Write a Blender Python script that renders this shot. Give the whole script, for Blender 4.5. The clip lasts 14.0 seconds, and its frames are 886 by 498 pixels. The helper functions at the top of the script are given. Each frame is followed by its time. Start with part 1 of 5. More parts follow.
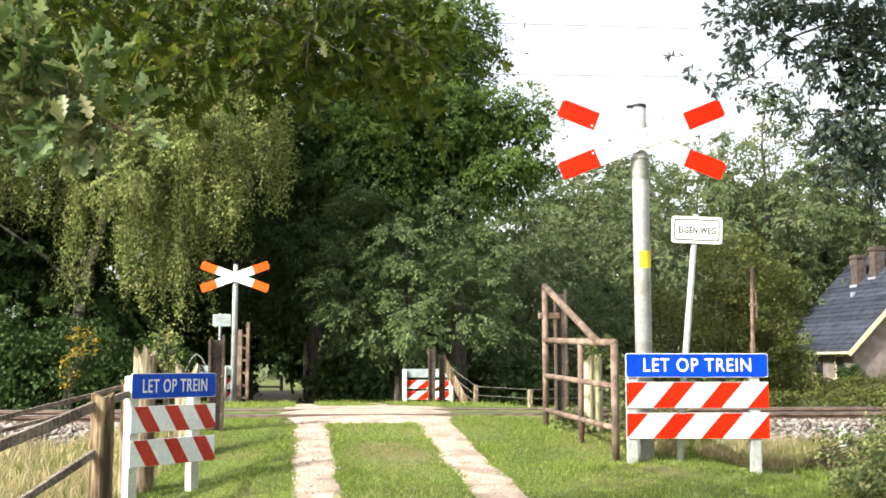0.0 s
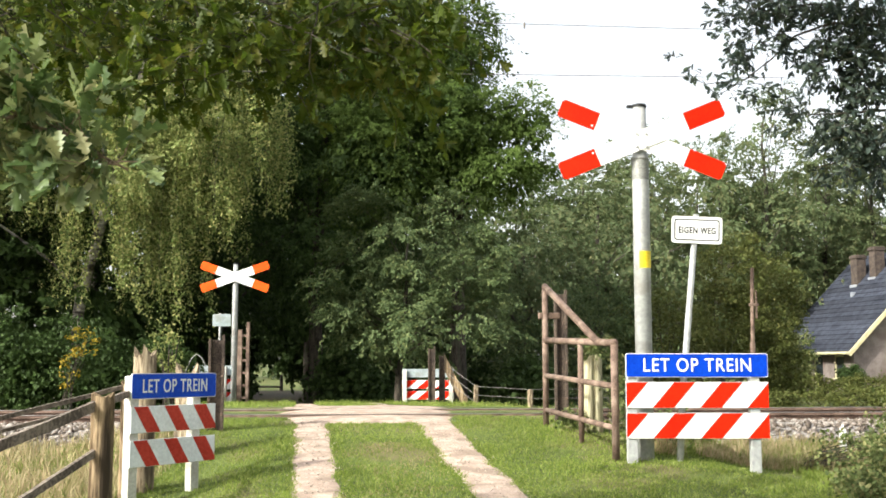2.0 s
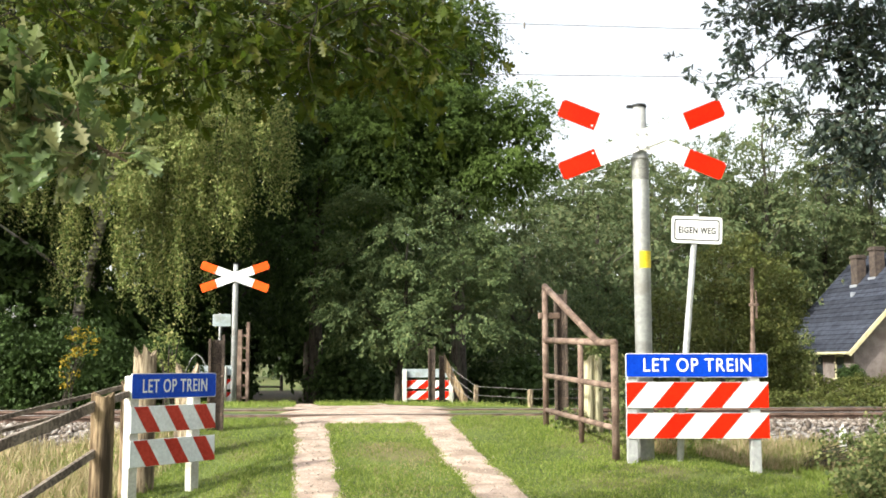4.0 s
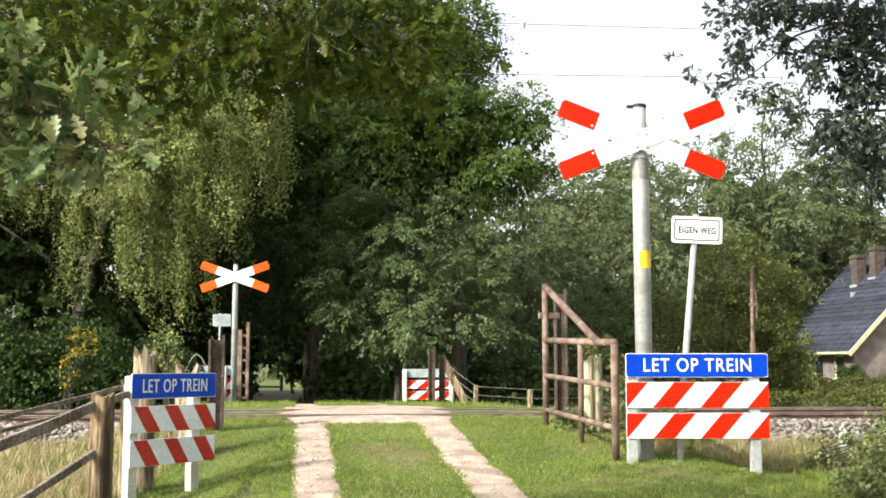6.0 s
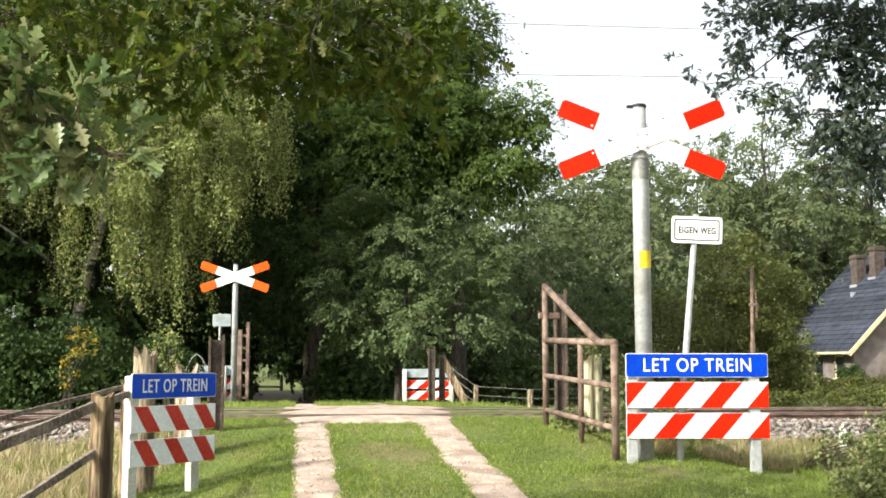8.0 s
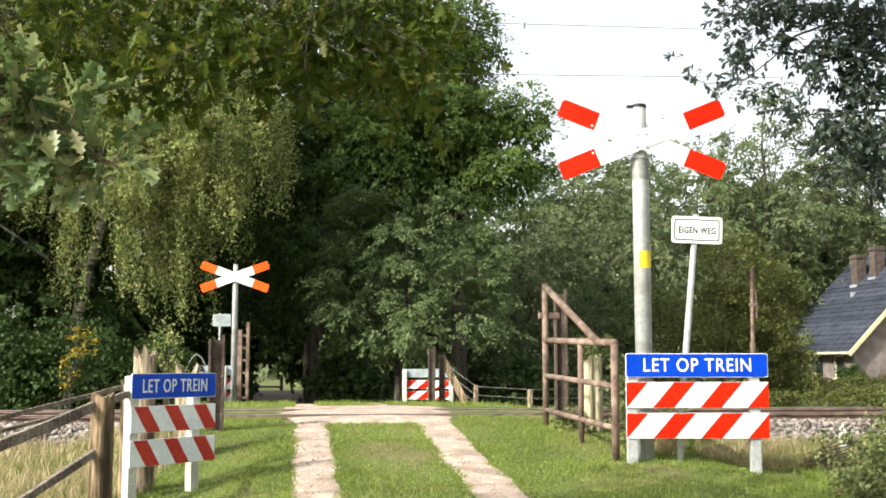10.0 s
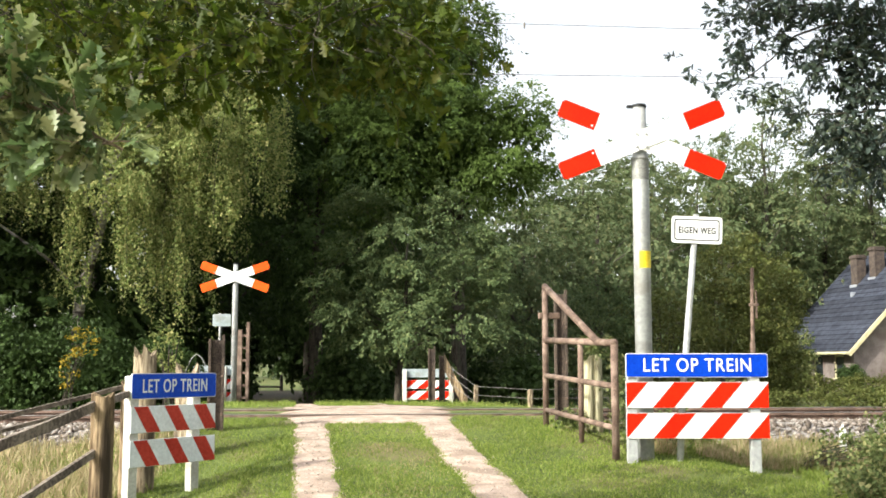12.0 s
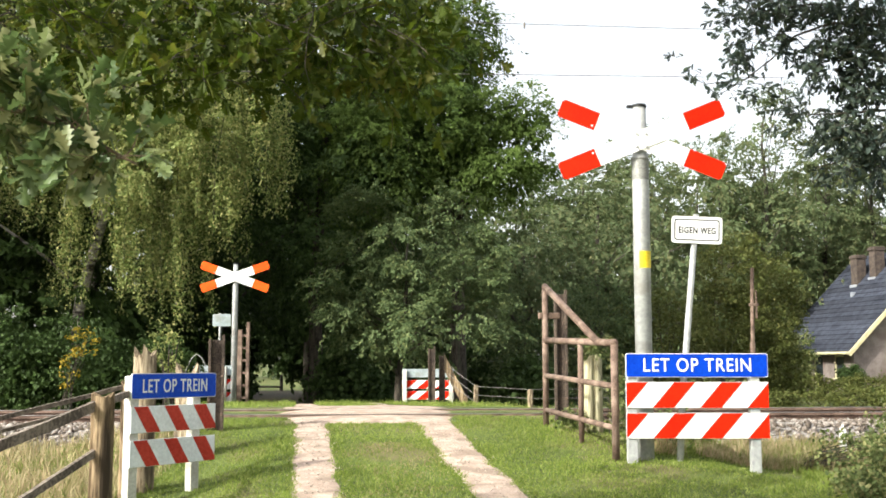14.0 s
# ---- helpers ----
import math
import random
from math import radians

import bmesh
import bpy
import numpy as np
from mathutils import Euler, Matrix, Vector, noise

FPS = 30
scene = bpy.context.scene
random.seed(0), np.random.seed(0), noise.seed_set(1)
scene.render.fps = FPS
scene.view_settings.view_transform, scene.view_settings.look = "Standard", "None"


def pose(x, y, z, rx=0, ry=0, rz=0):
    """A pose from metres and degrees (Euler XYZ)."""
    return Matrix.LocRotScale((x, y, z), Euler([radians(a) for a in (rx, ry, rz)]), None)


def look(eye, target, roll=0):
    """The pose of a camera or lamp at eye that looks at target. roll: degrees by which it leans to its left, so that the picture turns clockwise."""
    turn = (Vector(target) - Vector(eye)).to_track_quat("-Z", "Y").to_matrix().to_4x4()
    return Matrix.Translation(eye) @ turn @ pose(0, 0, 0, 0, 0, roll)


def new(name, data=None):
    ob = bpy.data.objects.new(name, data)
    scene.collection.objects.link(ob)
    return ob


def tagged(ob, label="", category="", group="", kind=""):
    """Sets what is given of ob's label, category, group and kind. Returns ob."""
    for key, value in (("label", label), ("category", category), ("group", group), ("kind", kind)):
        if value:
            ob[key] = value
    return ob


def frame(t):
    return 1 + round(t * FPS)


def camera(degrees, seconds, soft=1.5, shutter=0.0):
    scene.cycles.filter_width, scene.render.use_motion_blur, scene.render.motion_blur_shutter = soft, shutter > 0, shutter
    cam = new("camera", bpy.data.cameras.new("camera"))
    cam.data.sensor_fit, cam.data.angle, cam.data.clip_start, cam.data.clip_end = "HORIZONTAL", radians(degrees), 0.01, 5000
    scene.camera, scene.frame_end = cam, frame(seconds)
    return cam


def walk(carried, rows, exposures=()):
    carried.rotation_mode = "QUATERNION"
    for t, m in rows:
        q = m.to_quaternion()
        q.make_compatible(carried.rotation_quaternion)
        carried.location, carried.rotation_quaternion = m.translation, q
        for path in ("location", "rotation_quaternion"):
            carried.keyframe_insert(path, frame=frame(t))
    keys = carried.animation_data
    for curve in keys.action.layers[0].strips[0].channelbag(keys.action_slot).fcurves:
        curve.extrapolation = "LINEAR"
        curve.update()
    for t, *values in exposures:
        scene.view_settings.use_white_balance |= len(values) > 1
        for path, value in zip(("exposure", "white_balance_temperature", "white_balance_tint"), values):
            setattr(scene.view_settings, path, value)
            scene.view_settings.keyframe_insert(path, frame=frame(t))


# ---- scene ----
# A still camera on a tripod, on the private road below the crossing.
EYE = (0.0, 0.0, 1.6)
cam = camera(45.0, 14.0, soft=1.7)
STAND = pose(*EYE, 90 + 6.12, 0, 0)
walk(cam, [(0.0, STAND), (14.0, STAND)], [(0.0, 0.98), (0.2, 0.92), (0.5, 0.79), (0.9, 0.75), (14.0, 0.75)])

# ---- light ----
SUN_WAY = Vector((-0.68, -0.47, 0.55)).normalized()
world = bpy.data.worlds.new("sky")
scene.world = world
world.use_nodes = True
wn = world.node_tree.nodes
sky = wn.new("ShaderNodeTexSky")
sky.sky_type, sky.sun_disc = "NISHITA", False
sky.sun_elevation = math.asin(SUN_WAY.z)
sky.sun_rotation = math.atan2(SUN_WAY.x, SUN_WAY.y)
sky.dust_density, sky.air_density = 4.0, 1.2
haze = wn.new("ShaderNodeHueSaturation")
haze.inputs["Saturation"].default_value = 0.3
world.node_tree.links.new(sky.outputs[0], haze.inputs["Color"])
world.node_tree.links.new(haze.outputs[0], wn["Background"].inputs["Color"])
wn["Background"].inputs["Strength"].default_value = 0.22
sun = new("sun", bpy.data.lights.new("sun", "SUN"))
sun.data.energy, sun.data.angle, sun.data.color = 4.3, radians(0.6), (0.98, 0.975, 0.86)
sun.matrix_world = look(SUN_WAY * 60, (0, 0, 0))


# ---- materials ----
def shader(name):
    m = bpy.data.materials.new(name)
    m.use_nodes = True
    return m, m.node_tree.nodes, m.node_tree.links, m.node_tree.nodes["Principled BSDF"]


def surface(name, dark, light, scale=6.0, rough=0.8, metal=0.0, bump=0.2, fine=60.0, stain=None, amount=0.35, spread=0.0, stretch=(1, 1, 1)):
    """A grained, stained surface: broad mottling, fine grain and, if given, stains of their own colour."""
    m, n, l, p = shader(name)
    co = n.new("ShaderNodeTexCoord")
    mp = n.new("ShaderNodeMapping")
    mp.inputs["Scale"].default_value = stretch
    l.new(co.outputs["Object"], mp.inputs["Vector"])
    broad, grain = n.new("ShaderNodeTexNoise"), n.new("ShaderNodeTexNoise")
    broad.inputs["Scale"].default_value, broad.inputs["Detail"].default_value = scale, 6
    grain.inputs["Scale"].default_value, grain.inputs["Detail"].default_value = fine, 3
    for t in (broad, grain):
        l.new(mp.outputs[0], t.inputs["Vector"])
    add = n.new("ShaderNodeMath")
    add.operation = "MULTIPLY_ADD"
    l.new(grain.outputs["Fac"], add.inputs[0])
    add.inputs[1].default_value = 0.5
    half = n.new("ShaderNodeMath")
    half.operation = "MULTIPLY"
    half.inputs[1].default_value = 0.5
    l.new(broad.outputs["Fac"], half.inputs[0])
    l.new(half.outputs[0], add.inputs[2])
    ramp = n.new("ShaderNodeValToRGB")
    ramp.color_ramp.elements[0].position, ramp.color_ramp.elements[1].position = 0.40, 0.60
    ramp.color_ramp.elements[0].color, ramp.color_ramp.elements[1].color = (*dark, 1), (*light, 1)
    l.new(add.outputs[0], ramp.inputs[0])
    colour = ramp.outputs[0]
    if stain:
        spots = n.new("ShaderNodeTexNoise")
        spots.inputs["Scale"].default_value, spots.inputs["Detail"].default_value = scale * 0.45, 8
        l.new(mp.outputs[0], spots.inputs["Vector"])
        edge = n.new("ShaderNodeMapRange")
        edge.inputs["From Min"].default_value, edge.inputs["From Max"].default_value = 0.62 - amount * 0.4, 0.72 - amount * 0.3
        l.new(spots.outputs["Fac"], edge.inputs["Value"])
        mix = n.new("ShaderNodeMixRGB")
        l.new(edge.outputs[0], mix.inputs[0])
        l.new(colour, mix.inputs[1])
        mix.inputs[2].default_value = (*stain, 1)
        colour = mix.outputs[0]
    if spread:
        info, hue = n.new("ShaderNodeObjectInfo"), n.new("ShaderNodeHueSaturation")
        rng = n.new("ShaderNodeMapRange")
        rng.inputs["To Min"].default_value, rng.inputs["To Max"].default_value = 1 - spread, 1 + spread
        l.new(info.outputs["Random"], rng.inputs["Value"])
        l.new(rng.outputs[0], hue.inputs["Value"])
        l.new(colour, hue.inputs["Color"])
        colour = hue.outputs[0]
    l.new(colour, p.inputs["Base Color"])
    p.inputs["Roughness"].default_value, p.inputs["Metallic"].default_value = rough, metal
    p.inputs["Specular IOR Level"].default_value = 0.25
    if bump:
        b = n.new("ShaderNodeBump")
        b.inputs["Strength"].default_value, b.inputs["Distance"].default_value = bump, 0.01
        l.new(add.outputs[0], b.inputs["Height"])
        l.new(b.outputs[0], p.inputs["Normal"])
    return m


def foliage(name, colours, through_light=0.35, rough=0.6, gloss=0.18):
    """Leaves: every leaf its own shade, with light coming through."""
    m, n, l, p = shader(name)
    geo = n.new("ShaderNodeNewGeometry")
    ramp = n.new("ShaderNodeValToRGB")
    while len(ramp.color_ramp.elements) < len(colours):
        ramp.color_ramp.elements.new(0.5)
    for i, c in enumerate(colours):
        ramp.color_ramp.elements[i].position = i / max(1, len(colours) - 1)
        ramp.color_ramp.elements[i].color = (*c, 1)
    l.new(geo.outputs["Random Per Island"], ramp.inputs[0])
    co, patch = n.new("ShaderNodeTexCoord"), n.new("ShaderNodeTexNoise")
    patch.inputs["Scale"].default_value = 0.9
    l.new(co.outputs["Object"], patch.inputs["Vector"])
    val = n.new("ShaderNodeMapRange")
    val.inputs["To Min"].default_value, val.inputs["To Max"].default_value = 0.6, 1.4
    l.new(patch.outputs["Fac"], val.inputs["Value"])
    hue = n.new("ShaderNodeHueSaturation")
    l.new(val.outputs[0], hue.inputs["Value"])
    l.new(ramp.outputs[0], hue.inputs["Color"])
    l.new(hue.outputs[0], p.inputs["Base Color"])
    p.inputs["Roughness"].default_value, p.inputs["Specular IOR Level"].default_value = rough, gloss
    tr = n.new("ShaderNodeBsdfTranslucent")
    l.new(hue.outputs[0], tr.inputs["Color"])
    mix = n.new("ShaderNodeMixShader")
    mix.inputs[0].default_value = through_light
    l.new(p.outputs[0], mix.inputs[1])
    l.new(tr.outputs[0], mix.inputs[2])
    l.new(mix.outputs[0], n["Material Output"].inputs["Surface"])
    return m


M = {
    "soil": surface("meadow_soil", (0.045, 0.062, 0.014), (0.11, 0.140, 0.032), 2.2, 0.95, 0, 0.5, 40, (0.14, 0.12, 0.055), 0.3),
    "sand": surface("sandy_gravel", (0.30, 0.222, 0.172), (0.49, 0.385, 0.312), 7.0, 0.95, 0, 0.6, 55, (0.25, 0.19, 0.145), 0.34),
    # brown litter, toned near black to stand for the wood's shade
    "litter": surface("shade_darkened_litter", (0.018, 0.013, 0.008), (0.055, 0.040, 0.024), 3, 0.95, 0, 0.8, 45, (0.03, 0.035, 0.014), 0.3),
    "dirt": surface("pale_grit", (0.30, 0.24, 0.19), (0.55, 0.47, 0.40), 6, 0.95, 0, 0.3, 50),
    "ballast": surface("ballast_stone", (0.10, 0.09, 0.08), (0.34, 0.31, 0.29), 9, 0.9, 0, 1.0, 45),
    "rust": surface("rusty_steel", (0.075, 0.049, 0.037), (0.185, 0.125, 0.095), 9, 0.8, 0.1, 0.4, 90, (0.25, 0.18, 0.14), 0.35),
    "rail": surface("rail_steel", (0.085, 0.055, 0.042), (0.23, 0.155, 0.12), 8, 0.7, 0.2, 0.2, 80),
    "railtop": surface("polished_rail", (0.35, 0.34, 0.33), (0.5, 0.49, 0.48), 20, 0.3, 1.0, 0.0, 120),
    "beam": surface("weathered_beam", (0.03, 0.022, 0.018), (0.115, 0.085, 0.065), 7, 0.8, 0.1, 0.4, 70),
    "wood": surface("weathered_wood", (0.075, 0.05, 0.028), (0.38, 0.275, 0.165), 6, 0.95, 0, 1.0, 26, (0.045, 0.032, 0.02), 0.35, 0.15, (3, 3, 0.3)),
    "palewood": surface("bleached_wood", (0.09, 0.066, 0.042), (0.36, 0.29, 0.195), 6, 0.95, 0, 1.0, 24, (0.055, 0.042, 0.03), 0.32, 0.1, (3, 3, 0.3)),
    "creamwood": surface("stripped_pale_wood", (0.27, 0.24, 0.14), (0.52, 0.48, 0.32), 6, 0.9, 0, 0.7, 24, (0.16, 0.13, 0.08), 0.25, 0.0, (3, 3, 0.3)),
    "greyrail": surface("grey_fence_rail", (0.07, 0.055, 0.045), (0.22, 0.18, 0.145), 5, 0.9, 0, 0.6, 40, None, 0, 0.15, (1, 1, 1)),
    "zinc": surface("galvanised_steel", (0.31, 0.315, 0.31), (0.44, 0.445, 0.43), 5, 0.55, 0.3, 0.05, 25, (0.24, 0.23, 0.20), 0.2),
    "post": surface("painted_post", (0.42, 0.41, 0.36), (0.60, 0.59, 0.53), 4, 0.6, 0, 0.1, 50, (0.27, 0.25, 0.18), 0.25),
    "white": surface("white_sign_face", (0.66, 0.66, 0.64), (0.76, 0.76, 0.74), 3, 0.42, 0, 0.03, 40, (0.55, 0.52, 0.45), 0.08),
    "red": surface("red_reflective", (0.46, 0.010, 0.0005), (0.56, 0.016, 0.001), 4, 0.6, 0, 0.03, 50),
    # red and white toned to stand for shade and skylight on the left barrier
    "redshade": surface("shaded_red", (0.34, 0.03, 0.018), (0.48, 0.055, 0.035), 4, 0.55, 0, 0.03, 50),
    "whiteshade": surface("shaded_white_face", (0.60, 0.63, 0.64), (0.76, 0.79, 0.80), 4, 0.5, 0, 0.05, 40, (0.45, 0.43, 0.36), 0.15),
    "orange": surface("orange_reflective", (0.66, 0.065, 0.006), (0.78, 0.10, 0.010), 4, 0.5, 0, 0.03, 50),
    "blue": surface("blue_sign_face", (0.000, 0.028, 0.32), (0.001, 0.045, 0.43), 3, 0.55, 0, 0.03, 40),
    # blue dulled to stand for the left barrier's shade
    "blueshade": surface("shaded_blue_face", (0.008, 0.05, 0.40), (0.014, 0.075, 0.52), 4, 0.5, 0, 0.03, 40),
    "aluminium": surface("sheet_back", (0.22, 0.26, 0.265), (0.34, 0.39, 0.395), 4, 0.6, 0.1, 0.05, 40, (0.2, 0.2, 0.17), 0.2),
    "yellow": surface("yellow_sticker", (0.66, 0.5, 0.02), (0.78, 0.62, 0.05), 5, 0.5, 0, 0.02, 40),
    "black": surface("black_plastic", (0.012, 0.012, 0.012), (0.035, 0.035, 0.035), 8, 0.5, 0, 0.05, 60),
    "wire": surface("fence_wire", (0.11, 0.10, 0.09), (0.24, 0.22, 0.2), 12, 0.5, 0.6, 0, 60),
    "concrete": surface("sleeper_concrete", (0.20, 0.18, 0.16), (0.36, 0.33, 0.30), 6, 0.9, 0, 0.4, 50),
    "bark": surface("oak_bark", (0.022, 0.018, 0.014), (0.09, 0.074, 0.058), 6, 0.95, 0, 1.0, 30, (0.05, 0.06, 0.035), 0.25, 0.0, (3, 3, 0.6)),
    "twig": surface("young_oak_twig", (0.13, 0.092, 0.058), (0.31, 0.23, 0.16), 9, 0.7, 0, 0.3, 60),
    "birchbark": surface("birch_bark", (0.16, 0.14, 0.12), (0.42, 0.39, 0.34), 5, 0.8, 0, 0.4, 30, (0.05, 0.04, 0.035), 0.35, 0.0, (1, 1, 3)),
    "tile": surface("slate_roof_tile", (0.014, 0.017, 0.026), (0.044, 0.049, 0.066), 2, 0.8, 0, 0.3, 18, None, 0, 0.25),
    # pale brick, darkened to put the less lit gable's shade into the colour
    "brick": surface("shade_toned_brick", (0.135, 0.110, 0.100), (0.235, 0.195, 0.180), 2, 0.9, 0, 0.4, 22, (0.15, 0.115, 0.10), 0.3),
    "chimney": surface("chimney_brick", (0.042, 0.033, 0.028), (0.10, 0.076, 0.062), 4, 0.9, 0, 0.4, 24),
    "zincdark": surface("dark_weathered_zinc", (0.13, 0.13, 0.12), (0.26, 0.26, 0.24), 6, 0.6, 0.3, 0.1, 50),
    "cream": surface("cream_painted_board", (0.48, 0.43, 0.25), (0.60, 0.54, 0.34), 4, 0.6, 0, 0.05, 30),
    "lead": surface("lead_flashing", (0.25, 0.27, 0.30), (0.40, 0.42, 0.45), 6, 0.6, 0.2, 0.1, 30),
    "dark": surface("dark_room", (0.01, 0.012, 0.012), (0.03, 0.03, 0.028), 2, 0.9, 0, 0, 30),
    "grass": foliage("grass_blades", [(0.100, 0.145, 0.022), (0.155, 0.215, 0.034), (0.225, 0.290, 0.056), (0.30, 0.325, 0.11)], 0.4, 0.6),
    "drygrass": foliage("dry_grass_blades", [(0.33, 0.245, 0.135), (0.43, 0.335, 0.20), (0.20, 0.21, 0.07), (0.50, 0.41, 0.26)], 0.3, 0.7),
    # shade and sun put into the leaf colours: dark boughs, paler spray
    "oak": foliage("shaded_oak_leaves", [(0.032, 0.054, 0.005), (0.050, 0.078, 0.007), (0.074, 0.104, 0.010), (0.088, 0.118, 0.014), (0.112, 0.112, 0.016)], 0.55, 0.5, 0.25),
    "oaklit": foliage("sunlit_spray_leaves", [(0.048, 0.086, 0.022), (0.085, 0.130, 0.040), (0.130, 0.180, 0.064), (0.205, 0.235, 0.095), (0.29, 0.28, 0.13)], 0.36, 0.46, 0.42),
    # the right oak's own shade and blue fringing, put into the colour
    "oakblue": foliage("own_shade_oak_leaves", [(0.020, 0.034, 0.030), (0.034, 0.052, 0.038), (0.062, 0.080, 0.046)], 0.2, 0.5, 0.35),
    "birch": foliage("birch_leaves", [(0.115, 0.158, 0.040), (0.185, 0.232, 0.068), (0.275, 0.308, 0.106), (0.40, 0.375, 0.145)], 0.42),
    "greygreen": foliage("grey_green_leaves", [(0.064, 0.098, 0.038), (0.084, 0.122, 0.048), (0.110, 0.148, 0.060), (0.155, 0.178, 0.066)], 0.38),
    # dark green; inside the wood the tone also stands for shade
    "deep": foliage("deep_green_shade_leaves", [(0.034, 0.060, 0.016), (0.050, 0.084, 0.022), (0.070, 0.110, 0.030)], 0.38),
    "mid": foliage("mid_green_leaves", [(0.078, 0.124, 0.026), (0.108, 0.164, 0.036), (0.140, 0.198, 0.050)], 0.48),
    # paler and greyer, to put the haze of distance into the leaf colour
    "wood_far": foliage("hazed_woodland_leaves", [(0.090, 0.126, 0.056), (0.114, 0.152, 0.066), (0.140, 0.172, 0.076), (0.172, 0.172, 0.076)], 0.42),
    "olive": foliage("olive_shrub_leaves", [(0.070, 0.088, 0.020), (0.095, 0.11, 0.028), (0.125, 0.122, 0.036)], 0.3),
    "bramble": foliage("bramble_leaves", [(0.060, 0.086, 0.026), (0.105, 0.135, 0.044), (0.155, 0.180, 0.066), (0.25, 0.235, 0.10)], 0.35),
    "gold": foliage("yellowed_leaves", [(0.24, 0.17, 0.012), (0.32, 0.23, 0.025), (0.12, 0.13, 0.02)], 0.35),
}


for _name in ("red", "redshade", "orange", "blue", "blueshade"):
    M[_name].node_tree.nodes["Principled BSDF"].inputs["Specular IOR Level"].default_value = 0.1


# ---- mesh tools ----
def finish(name, bm, material, parent=None, label="", smooth=False):
    me = bpy.data.meshes.new(name)
    bm.normal_update()
    if smooth:
        for face in bm.faces:
            face.smooth = True
    bm.to_mesh(me)
    bm.free()
    me.materials.append(material)
    ob = new(name, me)
    ob.parent = parent
    if label:
        ob["label"] = label
    return ob


def part(name, bm, material, parent, label="", smooth=False):
    return finish(name, bm, material, parent, label, smooth)


def thing(name, label, category, at=(0, 0, 0), turn=0.0, group="", kind=""):
    ob = new(name)
    ob.matrix_basis = pose(*at, 0, 0, turn)
    return tagged(ob, label, category, group, kind)


def box(bm, lo, hi, bevel=0.0, m=None):
    lo, hi = Vector(lo), Vector(hi)
    made = bmesh.ops.create_cube(bm, size=1.0)["verts"]
    for v in made:
        v.co = Vector((lo[i] + (v.co[i] + 0.5) * (hi[i] - lo[i]) for i in range(3)))
    if bevel:
        edges = list({e for v in made for e in v.link_edges})
        made = list({v for f in bmesh.ops.bevel(bm, geom=edges, offset=bevel, segments=2, affect="EDGES", profile=0.5)["faces"] for v in f.verts})
    if m is not None:
        bmesh.ops.transform(bm, matrix=m, verts=made)
    return bm


def tube(bm, points, radii, sides=8, cap=True, wobble=0.0, rng=None):
    """A tapered, closed tube along the points."""
    points = [Vector(p) for p in points]
    rings = []
    for i, p in enumerate(points):
        way = (points[min(i + 1, len(points) - 1)] - points[max(i - 1, 0)]).normalized()
        side = way.cross(Vector((0, 0, 1)) if abs(way.z) < 0.9 else Vector((1, 0, 0))).normalized()
        up = side.cross(way)
        ring = []
        for k in range(sides):
            a = 2 * math.pi * k / sides
            r = radii[i] * (1 + (rng.uniform(-wobble, wobble) if rng else 0))
            ring.append(bm.verts.new(p + side * math.cos(a) * r + up * math.sin(a) * r))
        rings.append(ring)
    for a, b in zip(rings, rings[1:]):
        for k in range(sides):
            bm.faces.new((a[k], a[(k + 1) % sides], b[(k + 1) % sides], b[k]))
    if cap:
        bm.faces.new(list(reversed(rings[0])))
        bm.faces.new(rings[-1])
    return bm


def prism(bm, outline, y0, y1):
    """A flat outline of (x, z) made solid from y0 to y1."""
    a = [bm.verts.new((x, y0, z)) for x, z in outline]
    b = [bm.verts.new((x, y1, z)) for x, z in outline]
    bm.faces.new(a)
    bm.faces.new(list(reversed(b)))
    for i in range(len(a)):
        j = (i + 1) % len(a)
        bm.faces.new((a[j], a[i], b[i], b[j]))
    bmesh.ops.recalc_face_normals(bm, faces=bm.faces[:])
    return bm


def rounded(w, h, r, n=5):
    out = []
    for cx, cz, a0 in ((w - r, h - r, 0), (r, h - r, 90), (r, r, 180), (w - r, r, 270)):
        for i in range(n + 1):
            a = radians(a0 + 90 * i / n)
            out.append((cx + r * math.cos(a), cz + r * math.sin(a)))
    return out


def clip_x(poly, x, keep_greater):
    out = []
    for i, (x0, z0) in enumerate(poly):
        x1, z1 = poly[(i + 1) % len(poly)]
        in0, in1 = (x0 >= x) == keep_greater, (x1 >= x) == keep_greater
        if in0:
            out.append((x0, z0))
        if in0 != in1:
            k = (x - x0) / (x1 - x0)
            out.append((x, z0 + k * (z1 - z0)))
    return out


